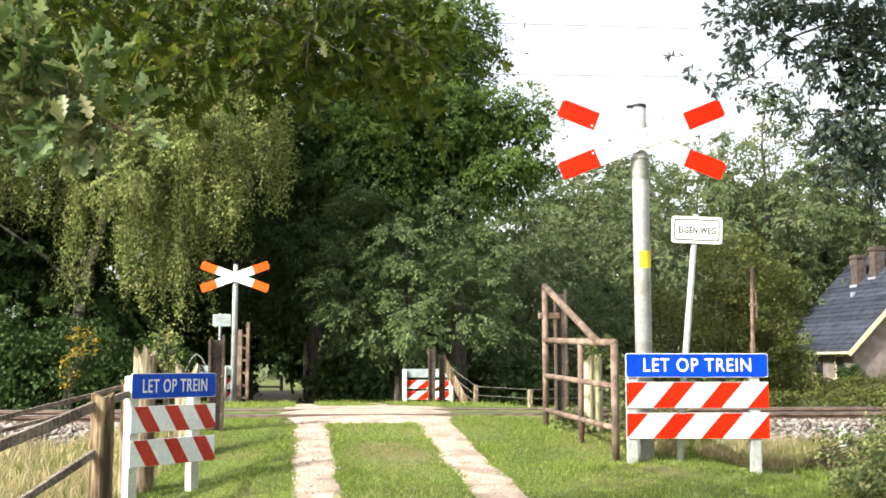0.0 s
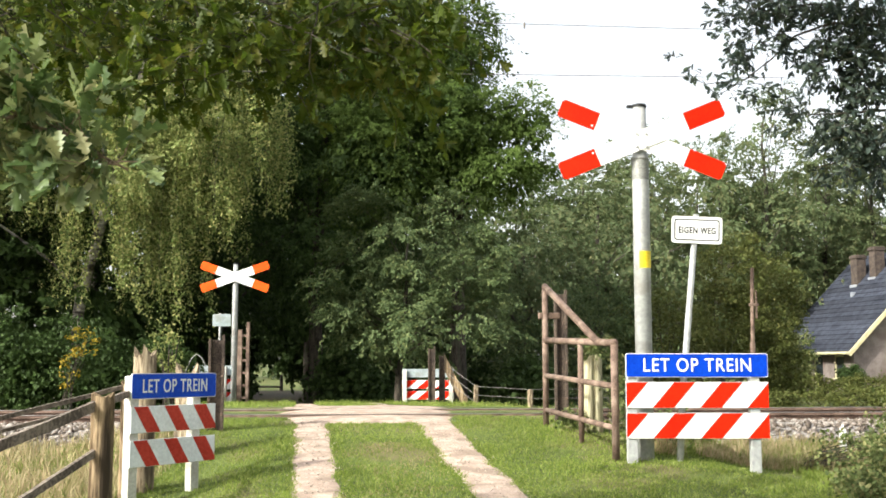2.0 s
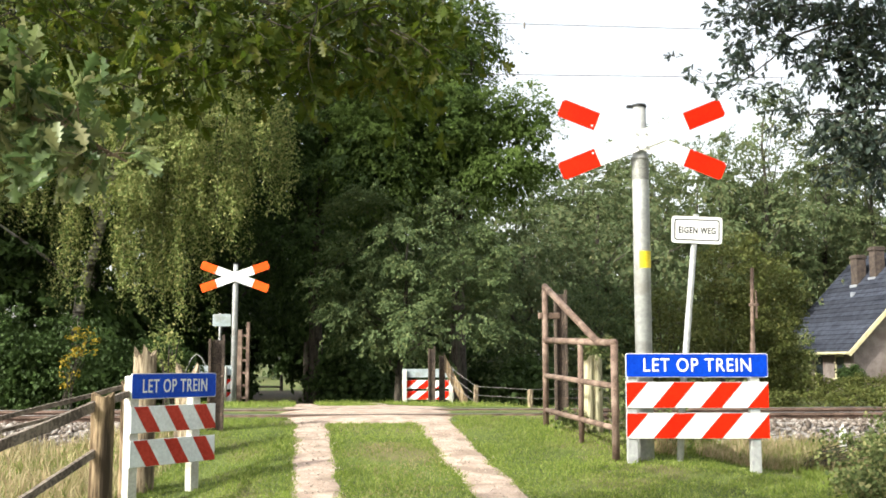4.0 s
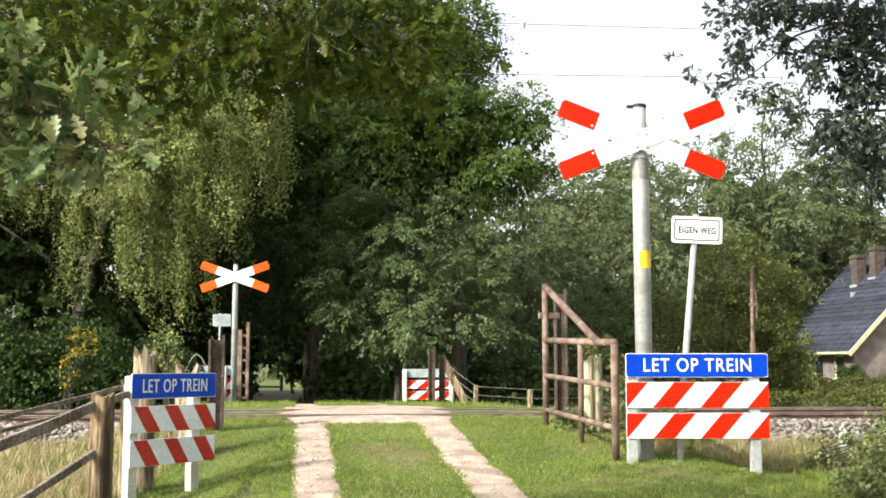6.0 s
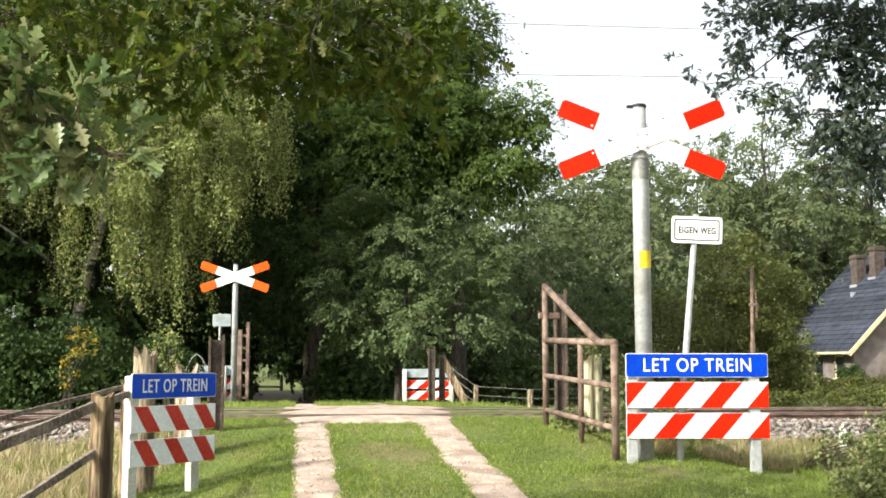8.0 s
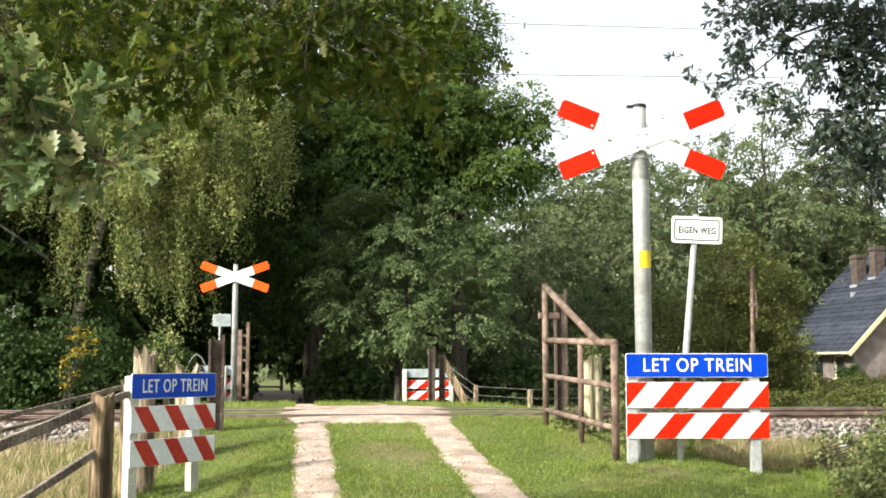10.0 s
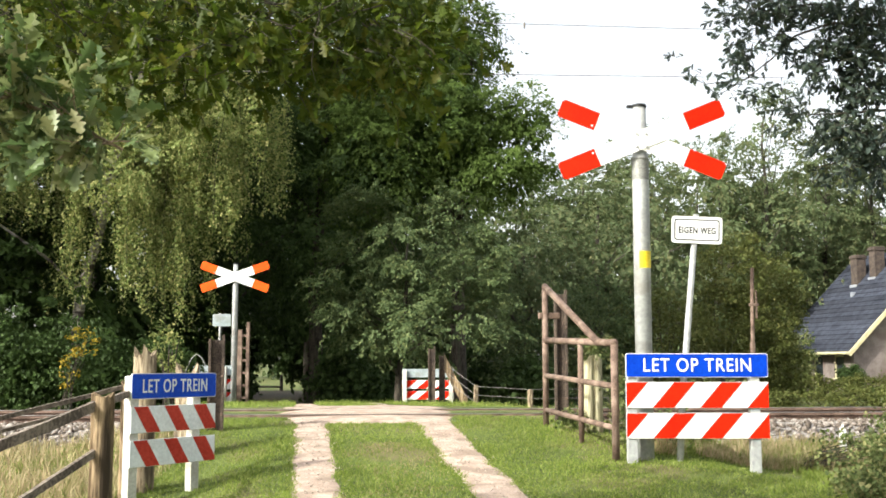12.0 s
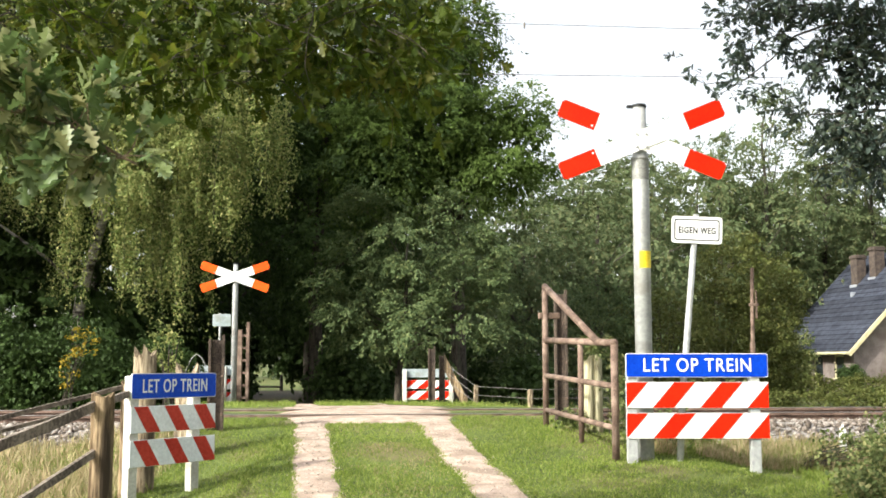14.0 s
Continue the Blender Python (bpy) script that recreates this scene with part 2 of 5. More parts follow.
def lettering(text, width, height, material, parent, at, thick=0.004, fat=0.0012):
    """Words in the built-in font, fitted to their width and height, facing -y."""
    curve = bpy.data.curves.new("words", "FONT")
    curve.body, curve.size, curve.offset, curve.extrude, curve.space_character = text, 0.1, fat * 0.5, thick * 0.5, 1.12
    tmp = bpy.data.objects.new("words", curve)
    scene.collection.objects.link(tmp)
    me = bpy.data.meshes.new_from_object(tmp.evaluated_get(bpy.context.evaluated_depsgraph_get()))
    bpy.data.objects.remove(tmp)
    n = len(me.vertices)
    co = np.empty(n * 3, np.float32)
    me.vertices.foreach_get("co", co)
    co = co.reshape(-1, 3)
    lo, hi = co.min(0), co.max(0)
    out = np.empty_like(co)
    out[:, 0] = at[0] + (co[:, 0] - lo[0]) / (hi[0] - lo[0]) * width
    out[:, 2] = at[2] + (co[:, 1] - lo[1]) / (hi[1] - lo[1]) * height
    out[:, 1] = at[1] - (co[:, 2] - lo[2])
    polys = [tuple(p.vertices) for p in me.polygons]
    bpy.data.meshes.remove(me)
    # one mesh for each word, parted at the wide gaps
    spans = sorted((min(out[i, 0] for i in p), max(out[i, 0] for i in p), k) for k, p in enumerate(polys))
    words, reach = [[]], spans[0][1]
    for x0, x1, k in spans:
        if x0 - reach > height * 0.27:
            words.append([])
        words[-1].append(k)
        reach = max(reach, x1)
    made = []
    for body, picks in zip(text.split(), words):
        used = sorted({i for k in picks for i in polys[k]})
        index = {i: j for j, i in enumerate(used)}
        word = bpy.data.meshes.new("lettering")
        word.from_pydata([tuple(float(c) for c in out[i]) for i in used], [], [[index[i] for i in polys[k]] for k in picks])
        word.materials.append(material)
        ob = new("lettering", word)
        ob.parent = parent
        ob["label"] = "painted word " + body
        made.append(ob)
    return made


def solid(name, verts, faces, material, parent=None, label=""):
    """A mesh from arrays; all faces have the same number of corners."""
    verts, faces = np.asarray(verts, np.float32), np.asarray(faces, np.int32)
    me = bpy.data.meshes.new(name)
    me.vertices.add(len(verts))
    me.vertices.foreach_set("co", verts.ravel())
    k = faces.shape[1]
    me.loops.add(faces.size)
    me.loops.foreach_set("vertex_index", faces.ravel())
    me.polygons.add(len(faces))
    me.polygons.foreach_set("loop_start", np.arange(0, faces.size, k, dtype=np.int32))
    me.update(calc_edges=True)
    me.materials.append(material)
    ob = new(name, me)
    ob.parent = parent
    if label:
        ob["label"] = label
    return ob


# leaf outlines: (along, across, lift) and faces
DIAMOND = (np.array([(0, 0, 0), (0.45, 0.34, 0.10), (1, 0, -0.05), (0.45, -0.34, 0.10)]), np.array([(0, 1, 2), (0, 2, 3)]))
SPRIG = (np.array([(0, 0, 0), (0.3, 0.42, 0.08), (0.75, 0.25, 0.02), (1, 0, -0.12), (0.75, -0.25, 0.02), (0.3, -0.42, 0.08)]),
         np.array([(0, 1, 2), (0, 2, 3), (0, 3, 4), (0, 4, 5)]))


def oak_outline():
    side = [(0.12, 0.04), (0.26, 0.16), (0.34, 0.06), (0.47, 0.26), (0.56, 0.09), (0.71, 0.28), (0.80, 0.11), (0.93, 0.15)]
    pts = [(0, 0, 0)] + [(a, w, w * 0.35) for a, w in side] + [(1.0, 0, -0.03)] + [(a, -w, w * 0.35) for a, w in reversed(side)]
    mid = [(0.2, 0, 0.0), (0.5, 0, -0.01), (0.8, 0, -0.02)]
    n = len(pts)
    allp = np.array(pts + mid)
    tris = []
    ring = list(range(n))
    for i in range(n):
        a, b = ring[i], ring[(i + 1) % n]
        c = min((n, n + 1, n + 2), key=lambda k: abs(allp[k][0] - (allp[a][0] + allp[b][0]) / 2))
        tris.append((a, b, c))
    hub = [t[2] for t in tris]
    for i in range(n):
        if hub[i] != hub[i - 1]:
            tris.append((ring[i], hub[i], hub[i - 1]))
    return allp, np.array(tris)


OAK = oak_outline()


def leaves(name, points, size, shape, material, parent, rng, droop=0.3, flat=0.6, axes=None, label="", out=None):
    """Many leaves in one mesh, each turned its own way."""
    tpl, tri = shape
    n = len(points)
    a = rng.normal(size=(n, 3)) if axes is None else axes + rng.normal(scale=0.45, size=(n, 3))
    a[:, 2] -= droop * 1.2
    a /= np.linalg.norm(a, axis=1)[:, None] + 1e-6
    u = rng.normal(size=(n, 3)) * (1 - flat)
    u[:, 2] += flat
    if out is not None:
        u = u * 0.7 + out
    b = np.cross(u, a)
    b /= np.linalg.norm(b, axis=1)[:, None] + 1e-6
    c = np.cross(a, b)
    s = size * rng.uniform(0.65, 1.3, size=(n, 1, 1))
    v = points[:, None, :] + s * (tpl[None, :, 0:1] * a[:, None] + tpl[None, :, 1:2] * b[:, None] + tpl[None, :, 2:3] * c[:, None])
    f = tri[None] + (np.arange(n) * len(tpl))[:, None, None]
    return tagged(solid(name, v.reshape(-1, 3), f.reshape(-1, 3), material, parent, label), kind="stuff")


def in_blobs(blobs, clumps, per, spread, rng, shell=0.45):
    """Points in clumps, most of them in the outer part of the given ellipsoids (x, y, z, rx, ry, rz)."""
    blobs = np.array(blobs, float)
    weight = (blobs[:, 3] * blobs[:, 4] + blobs[:, 3] * blobs[:, 5])
    pick = rng.choice(len(blobs), clumps, p=weight / weight.sum())
    d = rng.normal(size=(clumps, 3))
    d /= np.linalg.norm(d, axis=1)[:, None]
    r = rng.uniform(shell, 1.0, (clumps, 1)) ** 0.6 * rng.uniform(0.86, 1.1, (clumps, 1))
    centre = blobs[pick, :3] + d * r * blobs[pick, 3:6]
    pts = np.repeat(centre, per, axis=0)
    size = np.repeat(rng.uniform(0.55, 1.45, (clumps, 1)), per, axis=0)
    away = rng.normal(size=pts.shape)
    away /= np.linalg.norm(away, axis=1)[:, None]
    away[:, 2] = np.abs(away[:, 2]) * 1.3 - 0.45
    pts = pts + away * rng.uniform(0.4, 1.2, (len(pts), 1)) * spread * size * np.array((1, 1, 0.75)) + rng.normal(size=pts.shape) * spread * 0.25
    return pts, centre, away


def in_sprays(blobs, clumps, per, spread, rng, shell=0.45):
    """Leaves set along drooping, fan-shaped sprays that reach outwards from the given ellipsoids: points, spray roots, leaf axes and leaf faces."""
    blobs = np.array(blobs, float)
    weight = blobs[:, 3] * blobs[:, 4] + blobs[:, 3] * blobs[:, 5]
    pick = rng.choice(len(blobs), clumps, p=weight / weight.sum())
    d = rng.normal(size=(clumps, 3))
    d /= np.linalg.norm(d, axis=1)[:, None]
    r = rng.uniform(shell, 1.0, (clumps, 1)) ** 0.6 * rng.uniform(0.8, 1.05, (clumps, 1))
    centre = blobs[pick, :3] + d * r * blobs[pick, 3:6]
    fans = max(4, per // 26)
    m = per // fans
    n = clumps * fans
    root = np.repeat(centre, fans, axis=0) + rng.normal(size=(n, 3)) * spread * np.array((0.34, 0.34, 0.26))
    outward = np.repeat(d, fans, axis=0)
    way = outward * 0.7 + rng.normal(size=(n, 3)) * np.array((0.7, 0.7, 0.35))
    way /= np.linalg.norm(way, axis=1)[:, None]
    side = np.cross(way, (0, 0, 1.0))
    side /= np.linalg.norm(side, axis=1)[:, None] + 1e-6
    length = spread * rng.uniform(0.5, 1.25, (n, 1)) * np.repeat(rng.uniform(0.7, 1.3, (clumps, 1)), fans, axis=0)
    root, outward, way, side, length = (np.repeat(v, m, axis=0) for v in (root, outward, way, side, length))
    t = rng.uniform(0.0, 1.0, (n * m, 1)) ** 0.8
    across = rng.uniform(-1, 1, (n * m, 1)) * (0.12 + 0.9 * t * (1.15 - t))
    pts = root + way * length * t + side * across * length * 0.62 + rng.normal(size=(n * m, 3)) * spread * 0.05
    pts[:, 2:3] -= 0.38 * length * t * t + 0.1 * length * np.abs(across)
    axes = way + side * across * 0.9 + np.concatenate([np.zeros((n * m, 2)), -0.6 * t], 1)
    return pts, centre, axes, outward * 0.85 + np.array((0, 0, 0.4))


def limbs(parent, material, base, top, radius, targets, rng, lean=0.3):
    """A tapered, slightly crooked trunk, and limbs from it towards the targets, each a part."""
    bm = bmesh.new()
    base, top = Vector(base), Vector(top)
    n = 9
    line, rad = [], []
    for i in range(n):
        k = i / (n - 1)
        p = base.lerp(top, k)
        if 0 < i:
            p += Vector((rng.normal() * radius * lean, rng.normal() * radius * lean, 0))
        line.append(p)
        rad.append(radius * (1.25 if i == 0 else 1.0) * (1 - 0.8 * k))
    tube(bm, line, rad, 10)
    trunk = part("trunk", bm, M[material], parent, "", True)
    for t in targets:
        t = Vector(t)
        k = min(0.92, max(0.25, (t.z - base.z) / max(0.1, top.z - base.z) * 0.75))
        i = int(k * (n - 1))
        s = line[i]
        way = t - s
        pts = [s + way * q + Vector((rng.normal(), rng.normal(), abs(rng.normal()))) * 0.06 * way.length * math.sin(q * 3.1) for q in (0, 0.25, 0.5, 0.75, 1.0)]
        r0 = max(0.01, rad[i] * 0.45)
        bm = bmesh.new()
        tube(bm, pts, [r0, r0 * 0.75, r0 * 0.55, r0 * 0.35, r0 * 0.12], 6)
        part("limb", bm, M[material], trunk, "", True)


def tree(name, label, base, top, radius, blobs, clumps, per, spread, size, material, seed, shape=DIAMOND, bark="bark", limb_count=14, shell=0.45, group="", category="tree", droop=0.3):
    rng = np.random.default_rng(seed)
    t = thing(name, label, category, base, 0, group)
    o = np.array(base)
    pts, centres, axes, face = in_sprays(blobs, clumps, per, spread, rng, shell)
    limbs(t, bark, (0, 0, -0.15), Vector(top) - Vector(base), radius, [c - o for c in centres[:limb_count]], rng)
    leaves("crown", pts - o, size, shape, M[material], t, rng, droop, 0.5, axes, out=face)
    return t


def shrub(name, label, base, blobs, clumps, per, spread, size, material, seed, category="shrub", shape=DIAMOND, group="", droop=0.3, stems=10, stem=0.03):
    rng = np.random.default_rng(seed)
    t = thing(name, label, category, base, 0, group)
    o = np.array(base)
    pts, centres, away = in_blobs(blobs, clumps, per, spread, rng, 0.3)
    bm = bmesh.new()
    for c in centres[:stems]:
        e = Vector(c - o)
        tube(bm, [(rng.normal() * 0.08, rng.normal() * 0.08, -0.1), (e.x * 0.35, e.y * 0.35, e.z * 0.55), e], [stem, stem * 0.66, stem * 0.2], 5)
        if stems <= 12:
            part("stem", bm, M["bark"], t)
            bm = bmesh.new()
    if stems > 12:
        tagged(part("stem", bm, M["bark"], t), kind="stuff")
    else:
        bm.free()
    leaves("crown", pts - o, size, shape, M[material], t, rng, droop, out=away)
    return t


# ---- ground ----
def step(a, b, x):
    k = min(1.0, max(0.0, (x - a) / (b - a)))
    return k * k * (3 - 2 * k)


ROAD_Y, ROAD_Z = (-40, -8, 0, 6, 9.5, 11.6, 12.7, 14.6, 16.4, 23, 30, 80), (-0.3, -0.2, 0.05, 0.50, 0.73, 0.915, 0.985, 0.985, 0.955, 0.74, 0.05, 0.0)
SIDE_Y, SIDE_Z = (-40, -8, 0, 6, 9, 12, 17, 24, 30, 80), (-0.3, -0.2, 0.0, 0.45, 0.64, 0.72, 0.72, 0.62, 0.02, 0.0)
SLANT = 0.09   # the railway runs a little away to the right


def road_x(y):
    return -0.45 - 0.135 * (min(y, 60) - 9.5) if y < 24 else -2.41 - 0.05 * (min(y, 60) - 24)


def ground_z(x, y):
    off = abs(x - road_x(y))
    k = 1 - (step(2.3, 3.8, off) if x > road_x(y) else step(1.5 + 0.8 * step(9.5, 12, y), 3.0 + 0.6 * step(9.5, 12, y), off))
    z = np.interp(y, ROAD_Y, ROAD_Z) * k + np.interp(y, SIDE_Y, SIDE_Z) * (1 - k)
    far = step(25, 60, math.hypot(x, y - 12))
    z += noise.noise(Vector((x * 0.35, y * 0.35, 0.0))) * 0.035 * (1 - far) * (1 - 0.8 * step(10.5, 12, y) * (1 - step(15.5, 17, y))) + noise.noise(Vector((x * 1.7, y * 1.7, 3.0))) * 0.006 * (1 - far)
    if y < 11 and x > 2:
        z -= 0.05 * step(2.0, 3.2, x)
    if x < -1.5 and y < 11.2:
        z -= 0.13 * (1 - step(-2.15, -1.5, x)) * (1 - step(9.8, 11.2, y))
    return float(z)


def ground():
    def lines(lo, hi, fine, reach):
        inner = list(np.arange(lo, hi + 1e-6, fine))
        out, d = [], fine
        a, b = lo, hi
        left, right = [], []
        while b < reach:
            d *= 1.35
            a, b = a - d, b + d
            left.append(a)
            right.append(b)
        return left[::-1] + inner + right
    xs, ys = lines(-9, 9, 0.25, 2500), lines(2, 32, 0.25, 2500)
    verts = [(x, y, ground_z(x, y)) for y in ys for x in xs]
    w = len(xs)
    faces = [(j * w + i, j * w + i + 1, (j + 1) * w + i + 1, (j + 1) * w + i) for j in range(len(ys) - 1) for i in range(w - 1)]
    g = solid("ground", verts, faces, M["soil"])
    tagged(g, "grassy ground rising gently to the railway", "ground", kind="structure")


def forest_floor():
    """Leaf litter under the trees beyond the crossing, its colour darkened for their shade."""
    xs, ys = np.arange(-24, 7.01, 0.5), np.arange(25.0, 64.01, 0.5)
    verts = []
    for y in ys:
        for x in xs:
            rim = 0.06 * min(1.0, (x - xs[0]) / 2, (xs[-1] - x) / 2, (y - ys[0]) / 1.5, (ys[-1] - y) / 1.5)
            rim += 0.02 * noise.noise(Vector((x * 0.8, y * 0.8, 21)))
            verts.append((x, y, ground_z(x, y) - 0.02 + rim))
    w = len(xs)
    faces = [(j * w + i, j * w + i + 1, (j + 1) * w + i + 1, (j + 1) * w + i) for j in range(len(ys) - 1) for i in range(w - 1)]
    tagged(solid("forest_floor", verts, faces, M["litter"]), "brown leaf litter on the floor of the wood, darkened to stand for shade", "forest floor", kind="structure")


def rut(offset, width, y0, y1, seed, fade=0.0):
    """One bare wheel track of the sandy road, with an uneven edge."""
    rng = np.random.default_rng(seed)
    n, across = int((y1 - y0) / 0.12), 9
    verts = []
    for i in range(n + 1):
        y = y0 + (y1 - y0) * i / n
        c = road_x(y) + offset
        wl = width * (0.5 + 0.12 * noise.noise(Vector((y * 1.3, seed, 0))) + 0.035 * noise.noise(Vector((y * 5, seed, 1))))
        wr = width * (0.5 + 0.12 * noise.noise(Vector((y * 1.3, seed, 5))) + 0.035 * noise.noise(Vector((y * 5, seed, 9))))
        for j in range(across):
            k = j / (across - 1)
            x = c - wl + (wl + wr) * k
            edge = 0.016 * min(1.0, 5 * k, 5 * (1 - k)) - 0.006
            verts.append((x, y, ground_z(x, y) + edge + 0.001 * noise.noise(Vector((x * 5, y * 5, 0))) + 0.003 * noise.noise(Vector((x * 14, y * 14, 0)))))
    faces = [(i * across + j, i * across + j + 1, (i + 1) * across + j + 1, (i + 1) * across + j) for i in range(n) for j in range(across - 1)]
    r = solid("road", verts, faces, M["sand"])
    tagged(r, "bare sandy wheel track of the private road", "road", kind="structure")


def apron():
    """The sandy ramps at the crossing, where the two wheel tracks join."""
    for y0, y1, w0, w1 in ((12.05, 12.75, 0.95, 1.08), (15.1, 16.4, 1.1, 1.2)):
        n, across = 14, 28
        verts = []
        for i in range(n + 1):
            k = i / n
            y = y0 + (y1 - y0) * k
            half = w0 + (w1 - w0) * k + 0.1 * noise.noise(Vector((k * 4, y0, 0)))
            for j in range(across + 1):
                q = j / across * 2 - 1
                x = road_x(y) + 0.03 + q * half
                yy = y + SLANT * x + 0.10 * noise.noise(Vector((x * 3, y0, 2))) * (1 - k)
                verts.append((x, yy, ground_z(x, yy) - 0.012 + 0.032 * (1 - q ** 4) * min(1.0, 5 * (k if y0 < 13 else 1 - k))))
        faces = [(i * (across + 1) + j, i * (across + 1) + j + 1, (i + 1) * (across + 1) + j + 1, (i + 1) * (across + 1) + j) for i in range(n) for j in range(across)]
        a = solid("road", verts, faces, M["sand"])
        tagged(a, "sandy ramp where the road meets the rails", "road", kind="structure")


def railway():
    rng = np.random.default_rng(5)
    # bed of crushed stone
    prof = [(11.35, 0.45), (11.75, 0.70), (12.15, 0.86), (12.4, 0.90), (14.75, 0.90), (15.1, 0.85), (15.7, 0.5)]
    xs = np.concatenate([np.arange(-400, -12, 8.0), np.arange(-12, 12, 0.3), np.arange(12, 401, 8.0)])
    verts, w = [], len(prof)
    for x in xs:
        for y, z in prof:
            j = noise.noise(Vector((x * 1.5, y * 2, 7))) * 0.04
            verts.append((x, y + SLANT * x + j, z + j * 0.6))
    faces = [(i * w + j, (i + 1) * w + j, (i + 1) * w + j + 1, i * w + j + 1) for i in range(len(xs) - 1) for j in range(w - 1)]
    tagged(solid("ballast_bed", verts, faces, M["ballast"]), "bed of crushed grey-brown stone under the rails", "ballast", kind="structure")
    # loose stones lying on it
    tpl = np.array([(1, 0, 0), (-1, 0.1, 0), (0.1, 1, 0.1), (0, -1, 0), (0.1, 0, 0.8), (-0.1, 0.1, -0.7)])
    tri = np.array([(0, 2, 4), (2, 1, 4), (1, 3, 4), (3, 0, 4), (2, 0, 5), (1, 2, 5), (3, 1, 5), (0, 3, 5)])
    n = 15000
    x = rng.uniform(-9, 12, n)
    y = np.where(rng.random(n) < 0.75, rng.uniform(11.45, 12.8, n), rng.uniform(12.8, 15.4, n))
    keep = np.abs(x - np.array([road_x(v) for v in y])) > 1.25
    x, y = x[keep], y[keep]
    z = np.interp(y, [p[0] for p in prof], [p[1] for p in prof])
    n = len(x)
    q = rng.normal(size=(n, 6, 3)) * 0.22 + tpl
    ang = rng.uniform(0, 6.28, n)
    ca, sa = np.cos(ang)[:, None], np.sin(ang)[:, None]
    q = np.stack([q[..., 0] * ca - q[..., 1] * sa, q[..., 0] * sa + q[..., 1] * ca, q[..., 2]], -1)
    q *= rng.uniform(0.018, 0.042, (n, 1, 1))
    v = q + np.stack([x, y + SLANT * x, z + 0.012], -1)[:, None]
    f = tri[None] + (np.arange(n) * 6)[:, None, None]
    tagged(solid("ballast_stones", v.reshape(-1, 3), f.reshape(-1, 3), M["stones"]), "loose crushed railway stones", "ballast", kind="stuff")
    # sleepers
    bm = bmesh.new()
    box(bm, (-0.13, -1.26, -0.2), (0.13, 1.26, 0.0), 0.015)
    me = finish("sleeper", bm, M["concrete"]).data
    bpy.data.objects.remove(bpy.data.objects["sleeper"])
    for centre in (13.57,):
        for i in range(-22, 30):
            xx = i * 0.62 + 0.2
            if abs(xx - road_x(13)) < 1.5:
                continue
            s = new("sleeper", me)
            s.matrix_basis = pose(xx, centre + SLANT * xx, 0.915, 0, 0, math.degrees(math.atan(SLANT)))
            tagged(s, "grey concrete railway sleeper bedded in stones", "sleeper", "railway sleepers")
    # rails
    half = [(0.075, 0.0), (0.075, 0.012), (0.012, 0.03), (0.010, 0.105), (0.036, 0.12), (0.036, 0.150)]
    outline = half + [(-a, b) for a, b in reversed(half)]
    for y in (12.85, 14.285):
        r = thing("rail", "rusty steel rail with a worn bright top", "rail", (0, y, 0.855), math.degrees(math.atan(SLANT)), "rails of the track")
        bm = bmesh.new()
        a = [bm.verts.new((-250, u, w)) for u, w in outline]
        b = [bm.verts.new((250, u, w)) for u, w in outline]
        for i in range(len(a)):
            j = (i + 1) % len(a)
            bm.faces.new((a[i], a[j], b[j], b[i]))
        bm.faces.new(a)
        bm.faces.new(list(reversed(b)))
        bmesh.ops.recalc_face_normals(bm, faces=bm.faces[:])
        part("web", bm, M["rail"], r)
        bm = bmesh.new()
        box(bm, (-250, -0.030, 0.1505), (250, 0.030, 0.156), 0.002)
        part("running_surface", bm, M["railtop"], r, "bright worn running surface")
    # crossing deck between and beside the rails
    for y0, y1 in ((12.93, 14.20), (14.37, 15.15)):
        n, m = 40, 10
        verts = []
        for j in range(m + 1):
            y = y0 + (y1 - y0) * j / m
            left, right = 1.12 + 0.22 * noise.noise(Vector((y * 1.7, 1, 0))), 1.12 + 0.30 * noise.noise(Vector((y * 1.7, 8, 0)))
            for i in range(n + 1):
                q = i / n * 2 - 1
                x = road_x(13.5) + q * (left if q < 0 else right)
                verts.append((x, y + SLANT * x, 0.955 + 0.058 * (1 - abs(q) ** 7) + 0.006 * noise.noise(Vector((x * 4, y * 4, 0)))))
        faces = [(j * (n + 1) + i, j * (n + 1) + i + 1, (j + 1) * (n + 1) + i + 1, (j + 1) * (n + 1) + i) for j in range(m) for i in range(n)]
        base = len(verts)
        verts += [(x, y, 0.86) for x, y, z in verts]
        edge = [(i, i + 1) for i in range(n)] + [(m * (n + 1) + i + 1, m * (n + 1) + i) for i in range(n)]
        faces += [(q, p, p + base, q + base) for p, q in edge]
        tagged(solid("crossing_deck", verts, faces, M["sand"]), "sand-covered deck of the level crossing", "crossing deck", kind="structure")


def overhead_wires():
    for y, z, x0 in ((13.6, 6.05, 0), (17.0, 6.29, 0)):
        bm = bmesh.new()
        pts = [(x, y + SLANT * x * (1.0 if y < 15 else 0.5), z + 0.00004 * x * x) for x in range(-120, 121, 6)]
        tube(bm, pts, [0.0045 if y < 15 else 0.006] * len(pts), 6)
        w = thing("overhead_wire", "thin dark overhead wire above the track", "wire", (0, 0, 0), 0, "overhead wires")
        part("cable", bm, M["wire"], w)
        if y < 15:
            bm = bmesh.new()
            box(bm, (1.06, y + SLANT * 1.08 - 0.012, z - 0.06), (1.085, y + SLANT * 1.08 + 0.012, z + 0.02), 0.004)
            part("clamp", bm, M["wire"], w)


